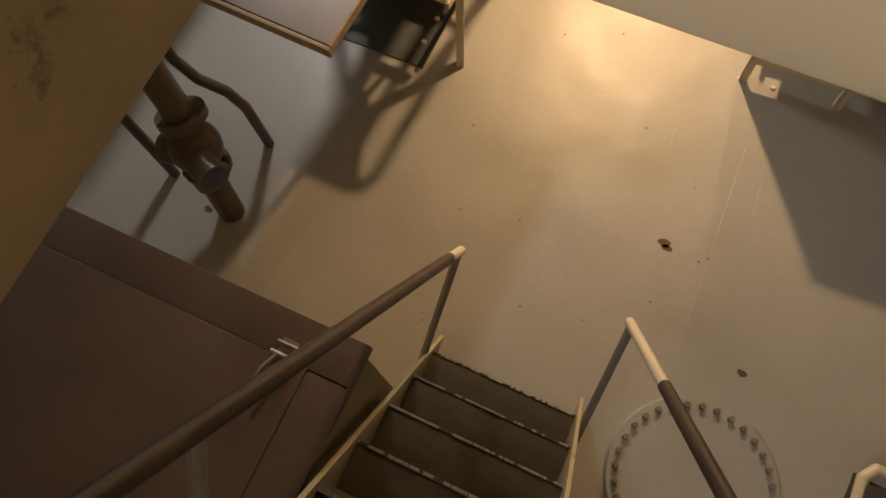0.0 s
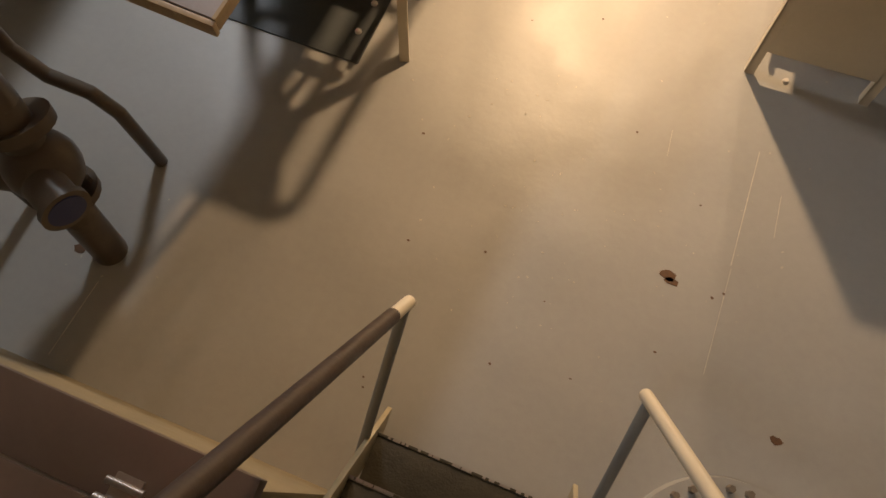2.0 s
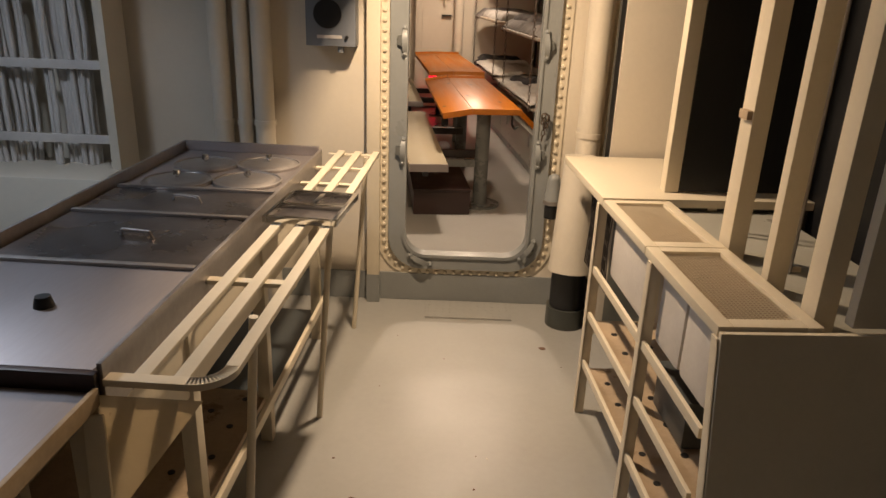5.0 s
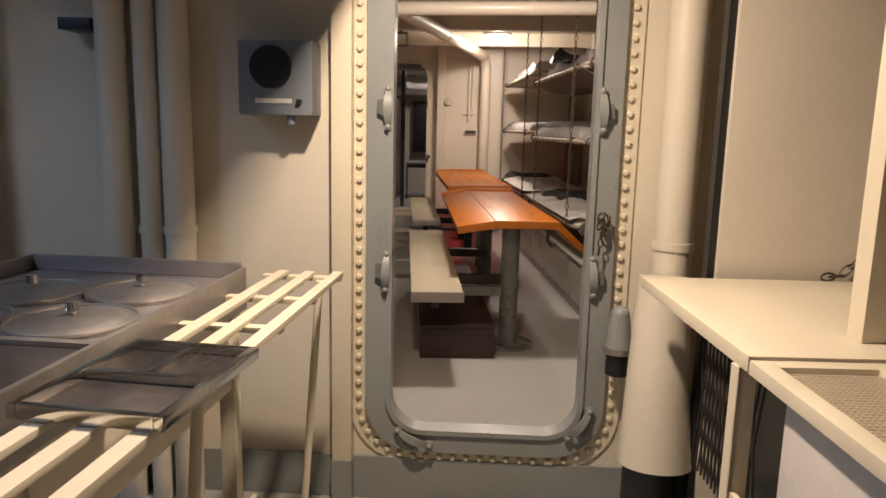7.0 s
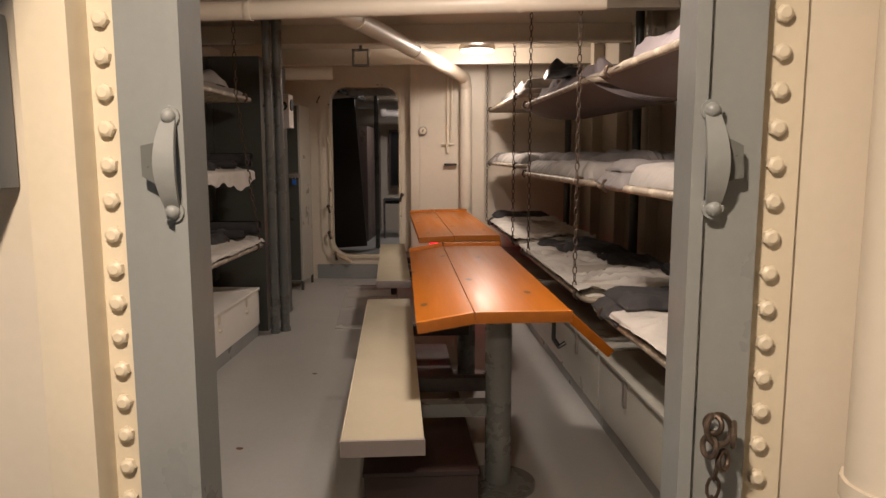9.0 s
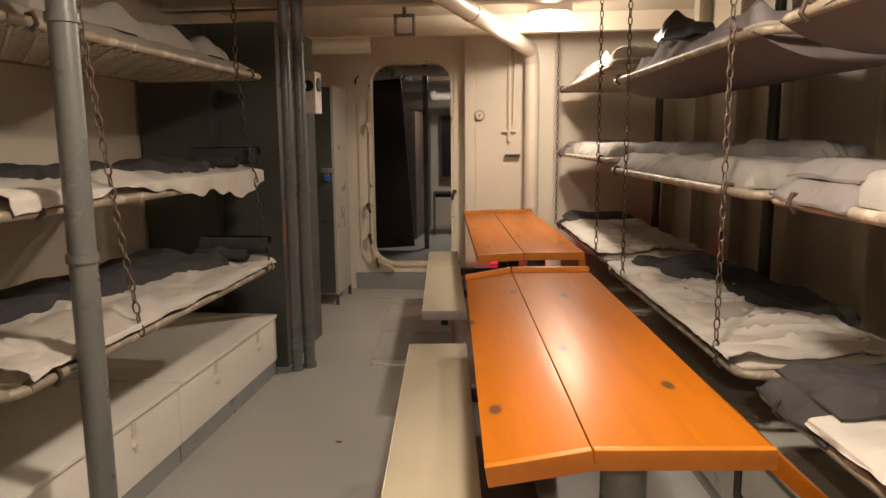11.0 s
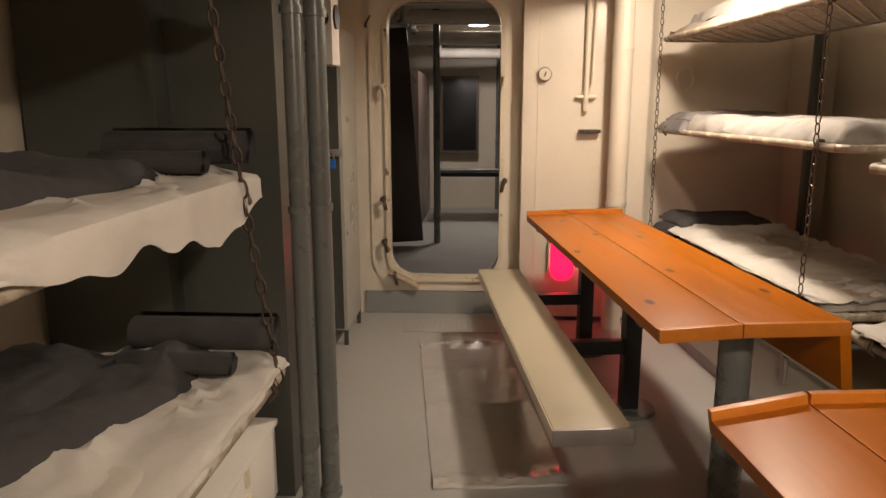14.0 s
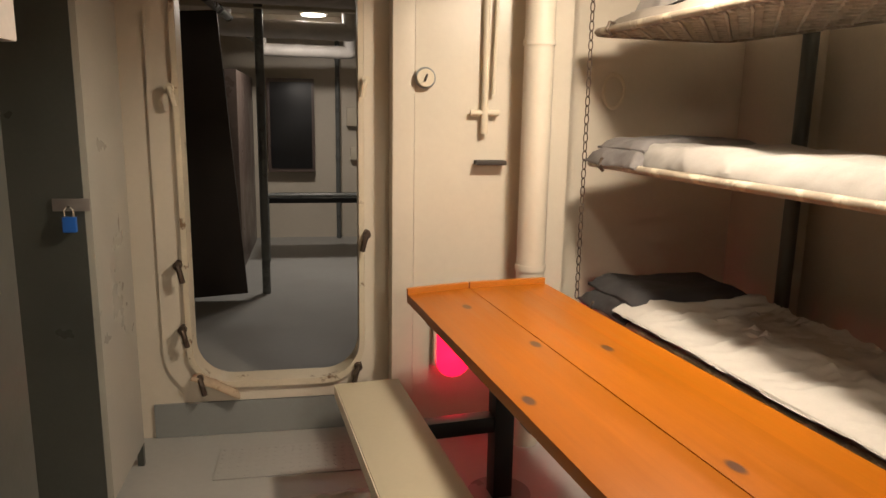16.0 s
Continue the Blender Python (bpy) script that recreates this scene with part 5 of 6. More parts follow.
def bunk(m, length, label, seed, style="draped", width=0.64, dark=None, flap=None, hang=0.04, folded=False, rolled=False):
    """A pipe-framed bunk: its outer rail lies along x = 0, its foot at y = 0."""
    b = thing("bunk", label, "bunk bed", m, "chained bunks")
    bm = bmesh.new()
    r = 0.0155
    c = 0.06
    pts = [(0, c, 0), (0, length - c, 0)] + [tuple(p) for p in arc((c, length - c, 0), (1, 0, 0), (0, 1, 0), c, 180, 90, 4)][1:] + [(width - c, length, 0)] + [tuple(p) for p in arc((width - c, length - c, 0), (1, 0, 0), (0, 1, 0), c, 90, 0, 4)][1:] + [(width, c, 0)] + [tuple(p) for p in arc((width - c, c, 0), (1, 0, 0), (0, 1, 0), c, 0, -90, 4)][1:] + [(c, 0, 0)] + [tuple(p) for p in arc((c, c, 0), (1, 0, 0), (0, 1, 0), c, 270, 180, 4)][1:]
    tube(bm, pts, r, 10)
    part("frame", bm, FRAME, b, "worn pipe frame")
    if style == "canvas":
        bm = bmesh.new()
        cloth(bm, -0.012, width + 0.012, 0.02, length - 0.02, -0.075, 0.085, 0.006, seed + 2, 16, 36, 0.0)
        for v in bm.verts:
            sag = 1 - abs(2 * (v.co.x / width) - 1) ** 2.5
            v.co.z = (v.co.z if v.co.z > -0.04 else -0.012 - 0.085 * sag + 0.008 * noise.noise(v.co * 4))
        part("canvas", bm, CANVAS, b, "sagging brown-grey canvas")
    else:
        ob = new("spring_mesh", springs(length, width))
        ob.parent = b
        tagged(ob, "rusting wire springs", kind="stuff")
    deep = {"draped": 0.035, "thick": 0.08, "canvas": 0.03, "bare": 0.05}[style]
    bm = bmesh.new()
    cloth(bm, 0.012, width - 0.03, 0.06, length - (0.3 if folded else 0.05), 0.012, deep, 0.02 if style == "thick" else 0.01, seed, 26, 70, 0.01)
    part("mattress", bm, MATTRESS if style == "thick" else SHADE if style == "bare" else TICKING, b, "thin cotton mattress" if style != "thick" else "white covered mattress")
    top = 0.012 + deep + 0.012
    if style == "draped":
        bm = bmesh.new()
        draped(bm, width * (0.95 if folded else 0.8), 0.05, length - (0.33 if folded else 0.06), 0.052, seed + 1, hang, flap)
        part("sheet", bm, SHEET, b, "rumpled white sheet falling over the rail")
        top = 0.058
    if folded:
        for q in range(2):
            bm = bmesh.new()
            cloth(bm, -0.02 + 0.05 * q, width - 0.06, length - 0.42 + 0.03 * q, length - 0.03, 0.016 + 0.045 * q, 0.05, 0.014, seed + 5 + q, 22, 18, 0.02 - 0.015 * q)
            part("folded_blanket", bm, dark or WOOL, b, "folded dark wool blanket")
    elif style in ("draped", "thick"):
        bm = bmesh.new()
        cloth(bm, 0.03, width - 0.04, length * 0.22, length - 0.1, top - 0.008, 0.045, 0.034, seed + 5, 22, 44, 0.02)
        for v in bm.verts:
            t = 1 - min(1, max(0, (v.co.y - length * 0.22) / (length * 0.7)))
            edge = 0.1 + 0.33 * t + 0.05 * noise.noise(Vector((v.co.y * 5, seed, 0)))
            v.co.x = edge + (v.co.x - 0.03) / (width - 0.07) * (width - 0.04 - edge)
        part("blanket", bm, dark or WOOL, b, "dark wool blanket thrown across the back")
        if not rolled:
            return hooks(b, length)
        bm = bmesh.new()
        coil(bm, -0.005, width * 0.5, length - 0.085, top + 0.004, 0.054, 4.2)
        coil(bm, 0.05, width * 0.45, length - 0.22, top + 0.0, 0.034, 3.0)
        part("rolled_blanket", bm, dark or WOOL, b, "rolled dark wool blanket end")
    else:
        bm = bmesh.new()
        cloth(bm, 0.08, width - 0.04, 0.3, length - 0.15, top - 0.01, 0.08, 0.05, seed + 9, 20, 44, 0.03)
        part("quilt", bm, MATTRESS if style == "bare" else LILAC, b, "crumpled heap of bedding")
    return hooks(b, length)


def hooks(b, length):
    """The two hooks by which the chains take hold of the outer rail."""
    for y in (0.16, length - 0.16):
        bm = bmesh.new()
        tube(bm, [(-0.004, y, -0.024), (-0.024, y, -0.004), (-0.014, y, 0.024), (0.008, y, 0.02)], 0.0065, 8)
        part("chain_hook", bm, RUST, b, "rusty hook round the rail")
    return b


FRAME = material("worn_bunk_pipe", (0.3, 0.25, 0.19), 0.5, 0.08, vary=0.3, scale=9, bump=0.3, wear=(0.5, 0.44, 0.34), wear_at=0.52, wear_scale=7)
CANVAS = material("brown_grey_canvas", (0.15, 0.125, 0.125), 0.7, vary=0.12, scale=3, grain=260, bump=0.3)
# TICKING again, darkened for the shade under the overhead on top bunks
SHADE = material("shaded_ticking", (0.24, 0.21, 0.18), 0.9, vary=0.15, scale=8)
LILAC = material("greyish_lilac_cotton", (0.32, 0.285, 0.3), 0.9, vary=0.12, scale=6, grain=160, bump=0.35)


def bunk_chain(m, z0, z1, label="dark steel chain holding up the bunks"):
    bm = bmesh.new()
    chain(bm, (0, 0, z0), (0, 0, z1))
    return single("bunk_chain", bm, RUST, label, "chain", m, "bunk chains")


def upright(m, h, r, mat, label, collar=True, name="stanchion"):
    e = thing(name, label, "stanchion", m)
    bm = bmesh.new()
    rod(bm, (0, 0, 0), (0, 0, h), r, 20)
    part("pole", bm, mat, e)
    if collar:
        for z in (0.012, h * 0.46, h * 0.73, h - 0.02):
            bm = bmesh.new()
            rod(bm, (0, 0, z - 0.012), (0, 0, z + 0.012), r + 0.006, 20)
            part("collar", bm, mat, e)
    return e


# starboard bunks along the hull: far stack, middle stack, near stack
R = HULL
for k, (v0, ln) in enumerate(((-1.9, 1.88), (-3.88, 1.88), (-5.85, 1.85))):
    for j, z in enumerate((0.64 if k == 0 else 0.62, 1.23 if k == 0 else 1.18, 1.75 if k == 0 else 1.66)):
        words = (("lowest bunk with a rumpled white sheet and a dark blanket", "middle bunk with white bedding and a folded blanket", "top bunk with bare wire springs under heaped bedding" if k == 0 else "top bunk sagging in brown-grey canvas with heaped cloth"))[j]
        style = ("draped", "thick", "canvas" if k else "bare")[j]
        bunk(R @ pose(0.0, v0, z), ln, words, 3 + 7 * k + j, style, dark=(WOOL if j == 0 else WOOL_L), hang=0.012, folded=(k != 1 and j < 2))
    for v in (v0 + 0.16, v0 + ln - (0.03 if k == 0 else 0.42)):
        if k < 2 or v < v0 + 1:
            bunk_chain(R @ pose(-0.022, v, 0), 0.65, CEIL - 0.01)
    upright(R @ pose(0.71, v0 + ln - 0.4, 0), CEIL, 0.03, GREY_D, "dark grey bunk stanchion by the hull", False)
for k, (v0, v1) in enumerate(((-1.95, -0.05), (-3.9, -1.97), (-5.85, -3.92))):
    lk = thing("bunk_locker", "grey painted steel locker under the bunks", "locker", R, "lockers under the bunks")
    bm = bmesh.new()
    slab(bm, (0.06, v0, 0.08), (0.66, v1, 0.37), 0.006)
    part("body", bm, GREY_L, lk)
    bm = bmesh.new()
    slab(bm, (0.08, v0, 0.0), (0.64, v1, 0.079))
    part("plinth", bm, GREY, lk)
    bm = bmesh.new()
    slab(bm, (0.045, v0 + 0.01, 0.371), (0.66, v1 - 0.01, 0.385), 0.004)
    part("lid", bm, GREY_L, lk)
    for v in (v0 + 0.4, v1 - 0.4):
        bm = bmesh.new()
        slab(bm, (0.045, v - 0.015, 0.25), (0.06, v + 0.015, 0.365), 0.003)
        part("hasp", bm, STEEL_D, lk)

# port bunks over the cream lockers
FLIP = Matrix.Diagonal((-1, 1, 1, 1))
for j, (z, ln, y0) in enumerate(((0.74, 1.85, 6.55), (1.17, 1.85, 6.62), (1.68, 1.9, 6.75))):
    words = ("lowest bunk with a rumpled white sheet and a dark blanket", "middle bunk with a white sheet hanging over its rail", "top bunk with bare wire springs under heaped bedding")[j]
    bunk(pose(-1.03 - 0.06 * j, y0, z) @ FLIP, ln, words, 31 + j, "bare" if j == 2 else "draped", width=0.66, flap=(1.5, 0.28, 0.1) if j == 1 else None, hang=0.05 if j == 1 else 0.022, rolled=(j < 2))
    bunk(pose(-1.03 - 0.06 * j, y0 - 1.66, z) @ FLIP, 1.6, words, 41 + j, "bare" if j == 2 else "draped", width=0.66, flap=(1.2, 0.3, 0.08) if j == 0 else None)
for y in (7.11, 8.28, 5.25):
    bunk_chain(pose(-1.008, y, 0) @ pose(0, 0, 0.74, 0, -8, 0) @ pose(0, 0, -0.74), 0.74, 1.18)
    bunk_chain(pose(-1.068, y, 0) @ pose(0, 0, 1.18, 0, -6.6, 0) @ pose(0, 0, -1.18), 1.18, 1.69)
    bunk_chain(pose(-1.13, y, 0), 1.68, CEIL - 0.002)
upright(pose(-0.965, 6.78, 0), CEIL, 0.036, GREY_P, "grey painted pipe stanchion by the bunks")
upright(pose(-1.13, 8.975, 0), CEIL, 0.03, GREY_P, "dark grey pipe stanchion at the lockers")
upright(pose(-1.075, 9.045, 0), CEIL, 0.034, GREY_P, "grey pipe stanchion beside the lockers")

WHITE_L = material("white_locker_paint", (0.8, 0.765, 0.7), 0.42, vary=0.06, scale=2.5, grain=50, bump=0.12, wear=(0.5, 0.42, 0.32), wear_at=0.74, wear_scale=9)
chest2 = [(4.9, 6.3), (6.31, 7.72), (7.73, 8.9)]
for y0, y1 in chest2:
    lk = thing("bench_locker", "cream painted steel locker under the bunks with hasps", "locker", None, "cream lockers under the bunks")
    bm = bmesh.new()
    slab(bm, (-1.95, y0, 0.09), (-1.225, y1, 0.34), 0.004)
    part("body", bm, WHITE_L, lk)
    bm = bmesh.new()
    slab(bm, (-1.95, y0 + 0.003, 0.0), (-1.235, y1 - 0.003, 0.089))
    part("plinth", bm, GREY, lk, "grey painted plinth")
    bm = bmesh.new()
    slab(bm, (-1.95, y0 + 0.002, 0.342), (-1.213, y1 - 0.002, 0.362), 0.004)
    part("lid", bm, WHITE_L, lk)
    for f in (0.3, 0.75):
        y = y0 + f * (y1 - y0)
        bm = bmesh.new()
        slab(bm, (-1.226, y - 0.012, 0.28), (-1.216, y + 0.012, 0.345), 0.002)
        rod(bm, (-1.226, y, 0.24), (-1.21, y, 0.24), 0.012, 10)
        part("hasp", bm, CREAM_B, lk)

# dark lockers and the padlocked locker by the far doorway
row = thing("locker_row", "tall dark grey steel lockers seen from the side", "locker")
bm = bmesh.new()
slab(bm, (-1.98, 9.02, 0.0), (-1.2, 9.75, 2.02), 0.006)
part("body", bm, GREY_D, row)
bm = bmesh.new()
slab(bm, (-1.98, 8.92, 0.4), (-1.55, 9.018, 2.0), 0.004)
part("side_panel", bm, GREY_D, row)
fan = thing("intercom_box", "pale grey wall intercom box with a round dark dial", "intercom", pose(-1.156, 9.55, 1.66))
bm = bmesh.new()
box(bm, (0, 0, 0), (0.09, 0.14, 0.26), None, 0.006)
part("case", bm, WHITE_CAB, fan)
bm = bmesh.new()
rod(bm, (0.045, 0, 0.05), (0.053, 0, 0.05), 0.045, 28)
rod(bm, (0.0, -0.078, 0.04), (0.0, -0.07, 0.04), 0.035, 28)
part("dial", bm, BLACK, fan)
lk = thing("padlocked_locker", "tall grey steel locker with a blue padlock on short legs", "locker", pose(-1.316, 10.64, 0))
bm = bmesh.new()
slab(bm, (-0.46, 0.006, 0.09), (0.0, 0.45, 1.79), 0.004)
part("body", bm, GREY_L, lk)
# door drawn much darker than the pale body
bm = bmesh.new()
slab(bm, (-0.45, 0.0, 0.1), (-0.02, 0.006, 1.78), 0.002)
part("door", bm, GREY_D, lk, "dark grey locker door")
for x, y in ((-0.012, 0.015), (-0.012, 0.435), (-0.448, 0.015), (-0.448, 0.435)):
    bm = bmesh.new()
    slab(bm, (x - 0.012, y - 0.012, 0.0), (x + 0.012, y + 0.012, 0.089))
    part("leg", bm, GREY_D, lk)
bm = bmesh.new()
slab(bm, (-0.11, -0.008, 1.1), (0.0, -0.001, 1.14), 0.002)
part("hasp", bm, STEEL_D, lk)
pad = thing("padlock", "blue padlock hanging on the locker hasp", "padlock", pose(-1.375, 10.62, 1.06))
bm = bmesh.new()
box(bm, (0, 0, 0), (0.04, 0.02, 0.05), None, 0.006)
part("body", bm, BLUE_P, pad)
bm = bmesh.new()
tube(bm, [(-0.013, 0, 0.022), (-0.013, 0, 0.045), (-0.005, 0, 0.055), (0.005, 0, 0.055), (0.013, 0, 0.045), (0.013, 0, 0.022)], 0.003, 8)
part("shackle", bm, CHROME, pad)

# fittings on the far bulkhead
hook = thing("coat_hook", "bent steel coat hook by the doorway", "hook", pose(-1.28, Y2 - 0.002, 1.86))
bm = bmesh.new()
tube(bm, [(0, 0, 0.0), (0, -0.05, 0.0), (0.02, -0.07, 0.03), (0.04, -0.075, 0.06)], 0.006, 8)
part("prong", bm, IRON, hook)
valve = thing("valve_handle", "cream painted valve rod with a cross handle", "valve", pose(0.08, Y2 - 0.16, 0))
bm = bmesh.new()
rod(bm, (0, 0, 1.46), (0, 0, CEIL - 0.003), 0.013, 12)
rod(bm, (0.035, 0.0, 1.5), (0.05, 0.0, CEIL - 0.003), 0.008, 10)
part("rod", bm, CREAM_B, valve)
bm = bmesh.new()
rod(bm, (-0.06, 0, 1.425), (0.06, 0, 1.425), 0.012, 10)
rod(bm, (0, 0, 1.46), (0, 0, 1.34), 0.016, 12)
part("cross_handle", bm, CREAM_B, valve)
bm = bmesh.new()
box(bm, (0.03, 0.0, 1.22), (0.13, 0.06, 0.02), None, 0.006)
part("bracket", bm, IRON, valve)
bm = bmesh.new()
rod(bm, (0.0, 0.04, 1.425), (0, 0.0, 1.425), 0.01)
part("stay", bm, CREAM_B, valve)
dial = thing("switch_dial", "small round cream switch on the stiffener", "switch", pose(-0.17, Y2 - 0.135, 1.56))
bm = bmesh.new()
rod(bm, (0, 0, 0), (0, -0.04, 0), 0.035, 24)
part("body", bm, CREAM_B, dial)
bm = bmesh.new()
box(bm, (0, -0.045, 0), (0.008, 0.01, 0.03), Matrix.Rotation(radians(20), 4, "Y"), 0.002)
part("pointer", bm, IRON, dial)
bm = bmesh.new()
torus(bm, pose(0, -0.02, 0, 90, 0, 0), 0.038, 0.006)
part("rim", bm, GREY, dial)

# ceiling lights
for x, y in ((0.37, 9.98), (0.29, 6.35)):
    cl = thing("ceiling_light", "round white ceiling light with a glowing lens", "ceiling light", pose(x, y, 0), "ceiling lights")
    bm = bmesh.new()
    rod(bm, (0, 0, 2.185), (0, 0, CEIL - 0.001), 0.15, 32)
    part("housing", bm, CREAM, cl)
    bm = bmesh.new()
    rod(bm, (0, 0, 2.175), (0, 0, 2.185), 0.135, 32)
    part("lens", bm, LIGHT_ON, cl, "glowing lens")
fx = thing("strip_light", "overhead light with an added skirt that shades the left bulkhead", "ceiling light", pose(0.03, 3.86, -0.12))
bm = bmesh.new()
slab(bm, (-0.09, -0.3, 2.145), (0.12, 0.3, CEIL + 0.119), 0.004)
part("housing", bm, CREAM, fx)
# unseen skirt, added and sized to keep the lamp off the left bulkhead
bm = bmesh.new()
slab(bm, (-0.095, -0.7, 1.9), (-0.09, 0.88, CEIL + 0.118))
part("skirt", bm, GREY, fx, "unseen grey skirt added to block the lamp on the left")

# plates on the deck
PLASTIC = material("glossy_grey_plastic", (0.52, 0.5, 0.47), 0.16, 0.25, vary=0.1, scale=3, grain=22, bump=0.15, gloss_vary=0.05)
for lo, hi, label in (((-1.03, 10.9, 0.0), (-0.43, 11.16, 0.006), "worn grey tread plate on the deck before the doorway"), ((0.09, 4.575, 0.0), (0.52, 4.77, 0.01), "thin grey tread plate on the deck before the doorway")):
    plate = thing("deck_plate", label, "deck plate")
    bm = bmesh.new()
    slab(bm, lo, hi, 0.002)
    part("plate", bm, DECK, plate)
    bm = bmesh.new()
    nx, ny = int((hi[0] - lo[0]) / 0.035), int((hi[1] - lo[1]) / 0.035)
    for i in range(nx):
        for j in range(ny):
            x, y = lo[0] + 0.02 + (hi[0] - lo[0] - 0.04) * i / (nx - 1), lo[1] + 0.02 + (hi[1] - lo[1] - 0.04) * j / (ny - 1)
            box(bm, (x, y, hi[2] + 0.0004), (0.016, 0.007, 0.0016), Matrix.Rotation(radians(45 if (i + j) % 2 else -45), 4, "Z"))
    tagged(part("tread_pattern", bm, DECK, plate, "raised tread pattern"), kind="stuff")

bm = bmesh.new()
grid = []
for i in range(25):
    col = []
    for j in range(91):
        u, v = 0.5 * i / 24, 1.62 * j / 90
        near = max(math.exp(-((v - 0.05) / 0.05) ** 2), math.exp(-((v - 1.58) / 0.05) ** 2), 0.6 * math.exp(-((v - 0.72) / 0.05) ** 2), 0.5 * math.exp(-((v - 1.15) / 0.05) ** 2))
        h = 0.005 + 0.02 * near * (0.5 + noise.noise(Vector((u * 26, v * 40, 2)))) + 0.0012 * noise.noise(Vector((u * 5, v * 4, 0)))
        edge = 0.006 * noise.noise(Vector((v * 9, i, 5))) if i in (0, 24) else 0.0
        col.append((bm.verts.new((u + edge, v, max(0.0025, h))), bm.verts.new((u + edge, v, 0.0))))
    grid.append(col)
for i in range(24):
    for j in range(90):
        for q in (0, 1):
            bm.faces.new((grid[i][j][q], grid[i + 1][j][q], grid[i + 1][j + 1][q], grid[i][j + 1][q]))
for i, j, k, l in [(i, 0, i + 1, 0) for i in range(24)] + [(i, 90, i + 1, 90) for i in range(24)] + [(0, j, 0, j + 1) for j in range(90)] + [(24, j, 24, j + 1) for j in range(90)]:
    bm.faces.new((grid[i][j][0], grid[k][l][0], grid[k][l][1], grid[i][j][1]))
single("plastic_sheet", bm, PLASTIC, "shiny wrinkled plastic sheet laid on the deck", "plastic sheet", heading(-0.71, 9.09, 6.8))

# ---------- passage beyond the far doorway ----------
door = thing("open_door", "dark brown open door leaf in the passage", "door", pose(-1.12, 13.6, 0, 0, -4, 0))
bm = bmesh.new()
slab(bm, (-0.75, -0.02, 0.06), (0.0, 0.02, 2.1), 0.004)
part("leaf", bm, material("dark_brown_door", (0.03, 0.02, 0.015), 0.45, vary=0.2), door)
upright(pose(-1.0, 13.8, 0), CEIL, 0.032, GREY_P, "grey pipe stanchion in the passage", False)
bm = bmesh.new()
slab(bm, (-2.0, 16.3, 0.0), (1.4, 16.34, CEIL - 0.002))
setting("wall_passage", bm, CREAM, "cream bulkhead at the end of the passage")
bm = bmesh.new()
slab(bm, (-1.95, 14.6, 0.0), (-1.25, 16.2, 1.75), 0.01)
single("tall_locker", bm, BROWN, "tall dark brown locker in the passage", "locker")
bx = thing("dark_cabinet", "dark wall cabinet with a frame at the end of the passage", "cabinet", pose(-0.85, 16.28, 1.25))
bm = bmesh.new()
box(bm, (0, -0.06, 0), (0.5, 0.12, 1.0), None, 0.01)
part("body", bm, BROWN, bx)
bm = bmesh.new()
slab(bm, (-0.22, -0.13, -0.46), (0.22, -0.121, 0.46), 0.003)
part("panel", bm, BLACK, bx)
rack = thing("pipe_rack", "grey pipe bunk frame in the passage", "rack", pose(-0.6, 15.0, 0))
bm = bmesh.new()
rod(bm, (-0.45, 0, 0.63), (0.9, 0, 0.63), 0.02)
rod(bm, (-0.45, 0, 0.0), (-0.45, 0, 0.63), 0.016)
rod(bm, (0.9, 0, 0.0), (0.9, 0, 0.63), 0.016)
part("frame", bm, GREY_P, rack)
bm = bmesh.new()
slab(bm, (-0.45, 0.03, 0.55), (0.9, 0.5, 0.6), 0.01)
part("mattress", bm, BLACK, rack)
pipe_run("grey pipe with fittings on the passage wall", [(-0.35, 16.2, 0.0), (-0.35, 16.2, CEIL)], 0.025, GREY_P)
pipe_run("grey conduit along the overhead", [(-1.3, 12.0, 2.1), (-1.2, 16.0, 2.12)], 0.03, GREY_P)
for z, x0, x1, y, r in ((2.12, -1.2, -0.2, 13.0, 0.05), (2.05, -1.3, -0.3, 14.2, 0.07), (1.98, -1.1, -0.25, 15.4, 0.06)):
    pipe_run("pale lagged pipe hung across the passage overhead", [(x0, y, CEIL), (x0, y, z), (x1, y + 0.1, z), (x1, y + 0.1, CEIL)], r, WHITE_CAB)
pl = thing("passage_light", "small white ceiling light in the passage", "ceiling light", pose(-0.6, 14.6, 0))
bm = bmesh.new()
rod(bm, (0, 0, 2.215), (0, 0, CEIL - 0.001), 0.12, 24)
part("housing", bm, CREAM, pl)
bm = bmesh.new()
rod(bm, (0, 0, 2.208), (0, 0, 2.2145), 0.1, 24)
part("lens", bm, LIGHT_ON, pl, "glowing lens")
for x, z, w, h in ((-0.18, 1.35, 0.14, 0.2), (-0.16, 0.95, 0.1, 0.14)):
    bm = bmesh.new()
    box(bm, (x, 16.25, z), (w, 0.09, h), None, 0.008)
    single("switch_box", bm, CREAM_B, "small cream switch box on the passage bulkhead", "switch box")

# small lamps, fittings and clothes
rl = thing("red_deck_lamp", "small red lamp under the overhead beside the ladder hatch", "lamp", pose(-0.27, 0.94, 0))
bm = bmesh.new()
rod(bm, (0, 0, 2.225), (0, 0, CEIL - 0.001), 0.05, 20)
part("base", bm, GREY, rl)
bm = bmesh.new()
bmesh.ops.create_uvsphere(bm, u_segments=16, v_segments=10, radius=0.03, matrix=pose(0, 0, 2.215))
part("lens", bm, RED_ON, rl, "glowing red lens")
loop = thing("cable_loop", "small loop of cream cable hanging on the bulkhead", "cable", pose(0.7, Y2 - 0.03, 1.53))
bm = bmesh.new()
torus(bm, pose(0, 0, 0, 90, 0, 0) @ Matrix.Diagonal((0.8, 1.15, 1, 1)), 0.062, 0.009, 28)
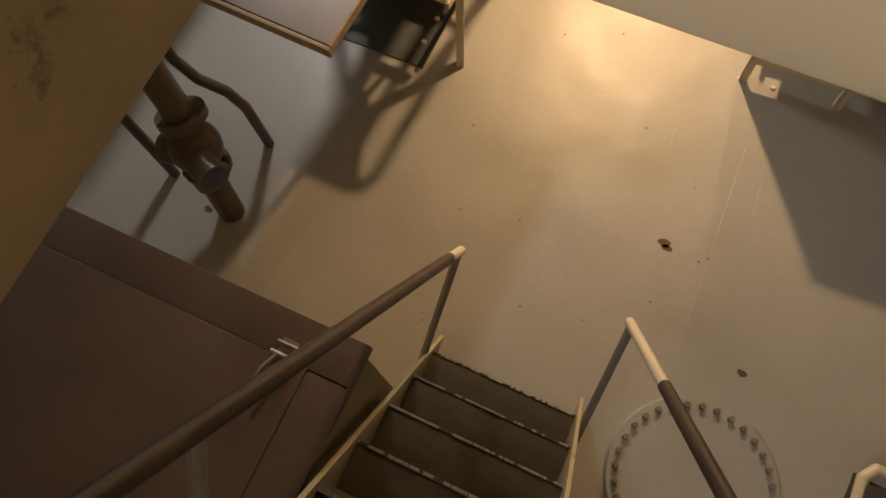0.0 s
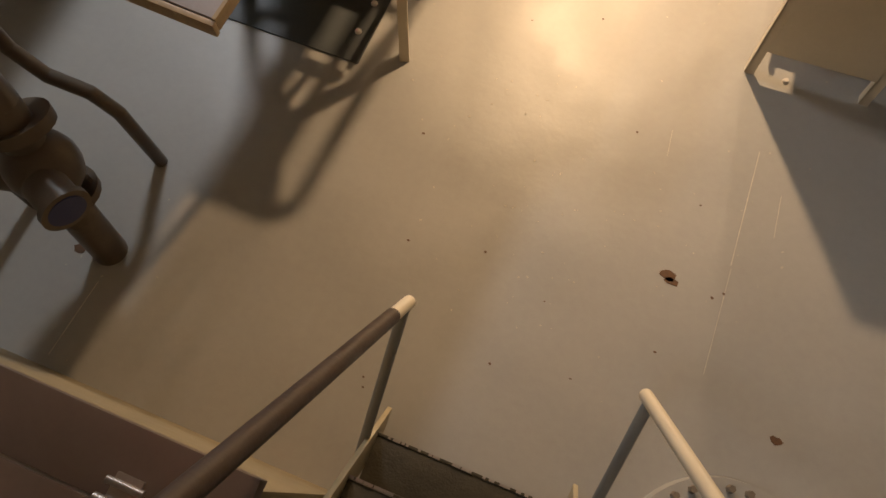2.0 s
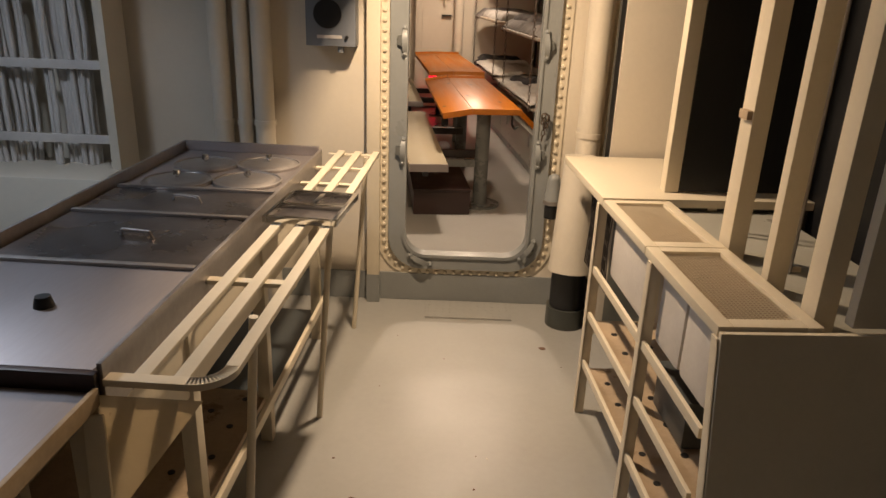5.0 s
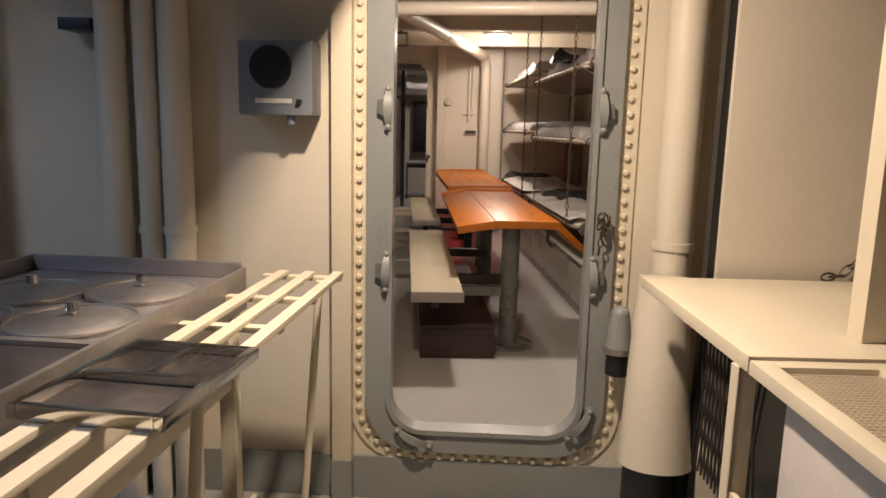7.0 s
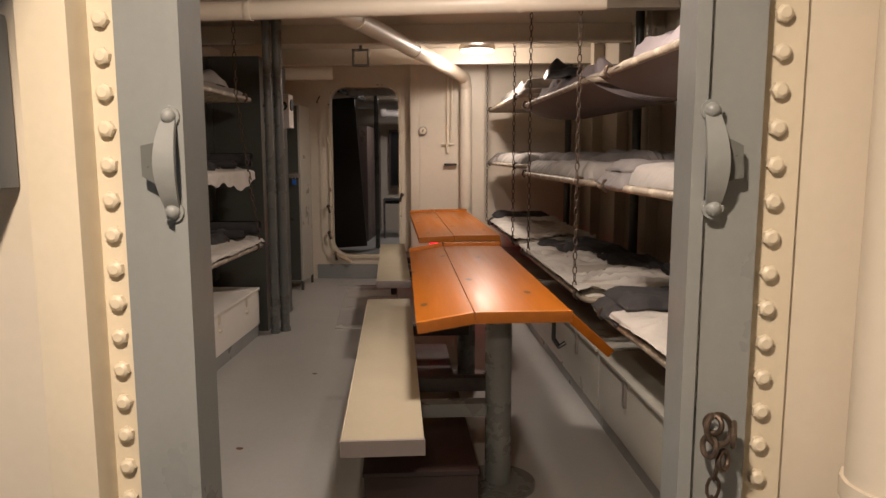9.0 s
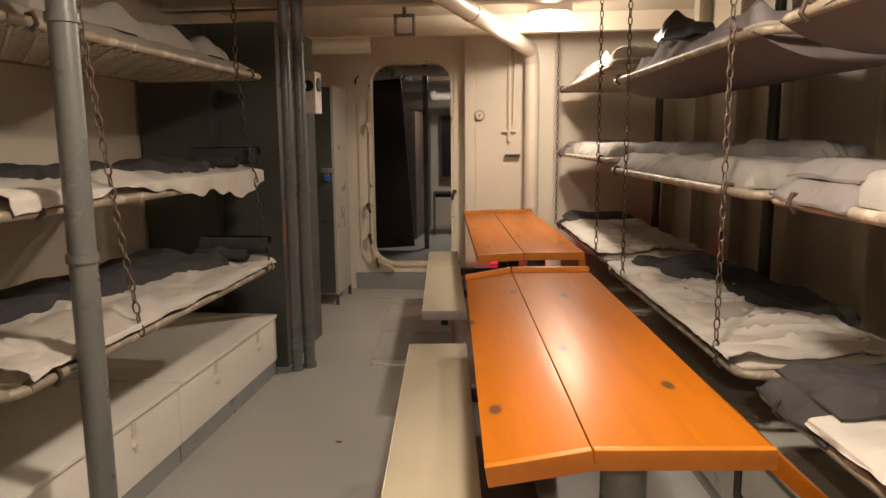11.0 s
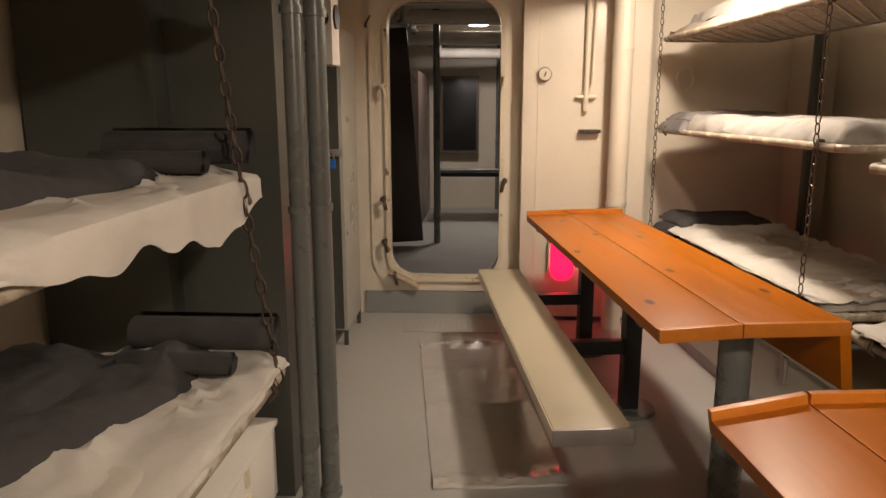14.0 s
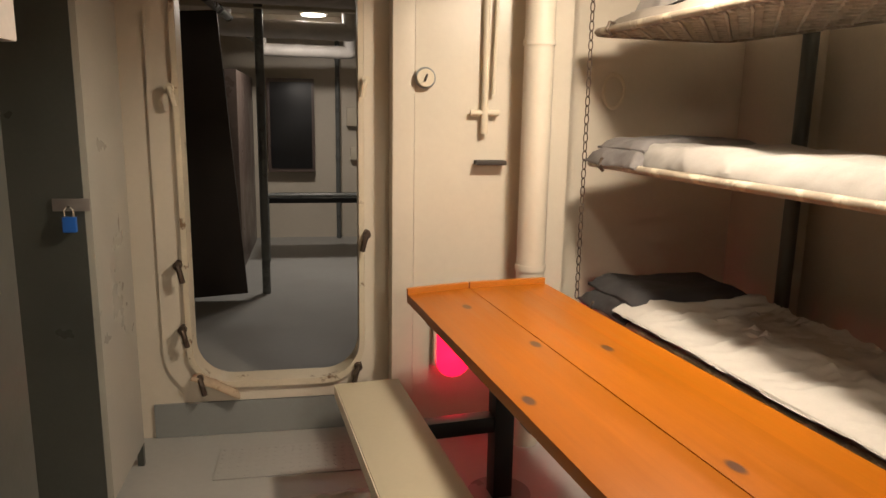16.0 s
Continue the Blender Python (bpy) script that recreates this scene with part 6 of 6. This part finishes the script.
part("loop", bm, CREAM_B, loop)
bm = bmesh.new()
rod(bm, (0, 0.029, 0.075), (0, -0.012, 0.075), 0.008, 10)
part("peg", bm, CREAM_B, loop)
jb = thing("junction_box", "small grey square junction box frame under the overhead", "junction box", pose(-0.6, 9.9, 2.12))
for lo, hi in (((-0.07, -0.03, -0.07), (-0.055, 0.03, 0.07)), ((0.055, -0.03, -0.07), (0.07, 0.03, 0.07)), ((-0.054, -0.03, -0.07), (0.054, 0.03, -0.055)), ((-0.054, -0.03, 0.055), (0.054, 0.03, 0.07))):
    bm = bmesh.new()
    slab(bm, lo, hi, 0.003)
    part("side", bm, GREY_P, jb)
bm = bmesh.new()
slab(bm, (-0.012, -0.012, 0.07), (0.012, 0.012, CEIL - 2.121))
part("hanger", bm, GREY_P, jb)
bm = bmesh.new()
cloth(bm, -0.14, 0.14, -0.16, 0.16, 0.0, 0.05, 0.05, 91, 16, 18, 0.02)
for v in bm.verts:
    peak = max(0.0, 1 - math.hypot(v.co.x + 0.05, v.co.y) / 0.11)
    if v.co.z > 0.01:
        v.co.z += 0.12 * peak
single("dark_jacket", bm, BLACK, "crumpled black jacket on the top bunk", "jacket", pose(0.86, 8.15, 1.765) @ Matrix.Scale(0.75, 4))
FLAKE = material("pale_paint_flake", (0.5, 0.46, 0.38), 0.45, vary=0.3, scale=50)
random.seed(21)
bm = bmesh.new()
for cx, cy, sp, n in ((0.28, 1.72, 0.14, 26), (0.3, 2.05, 0.3, 40), (0.85, 2.0, 0.2, 14), (0.35, 2.6, 0.5, 24), (-0.9, 1.2, 0.2, 8), (-0.6, 7.5, 0.7, 16), (-0.8, 10.2, 0.5, 14)):
    for _ in range(n):
        box(bm, (random.gauss(cx, sp), random.gauss(cy, sp), 0.0006), (random.uniform(0.0015, 0.005), random.uniform(0.002, 0.009), 0.0012), Matrix.Rotation(random.uniform(0, 3), 4, "Z"))
tagged(single("paint_flakes", bm, FLAKE, "tiny pale paint chips scattered on the deck", "paint chips"), kind="stuff")
bm = bmesh.new()
cloth(bm, -0.11, 0.11, -0.035, 0.035, 0.0, 0.022, 0.02, 63, 18, 8, 0.01)
single("rag", bm, PERF, "crumpled brown strip of rag on the doorway sill", "rag", pose(EX0 + 0.1, Y2 - 0.03, EZ0 - 0.01, 0, 28, 0))
bm = bmesh.new()
chain(bm, (1.245, 4.455, 0.935), (1.2, 4.452, 0.89), 0.026, 0.003)
chain(bm, (1.2, 4.452, 0.888), (1.15, 4.44, 0.884), 0.026, 0.003)
single("hook_chain", bm, RUST, "short rusty chain lying in the corner of the counter", "chain")
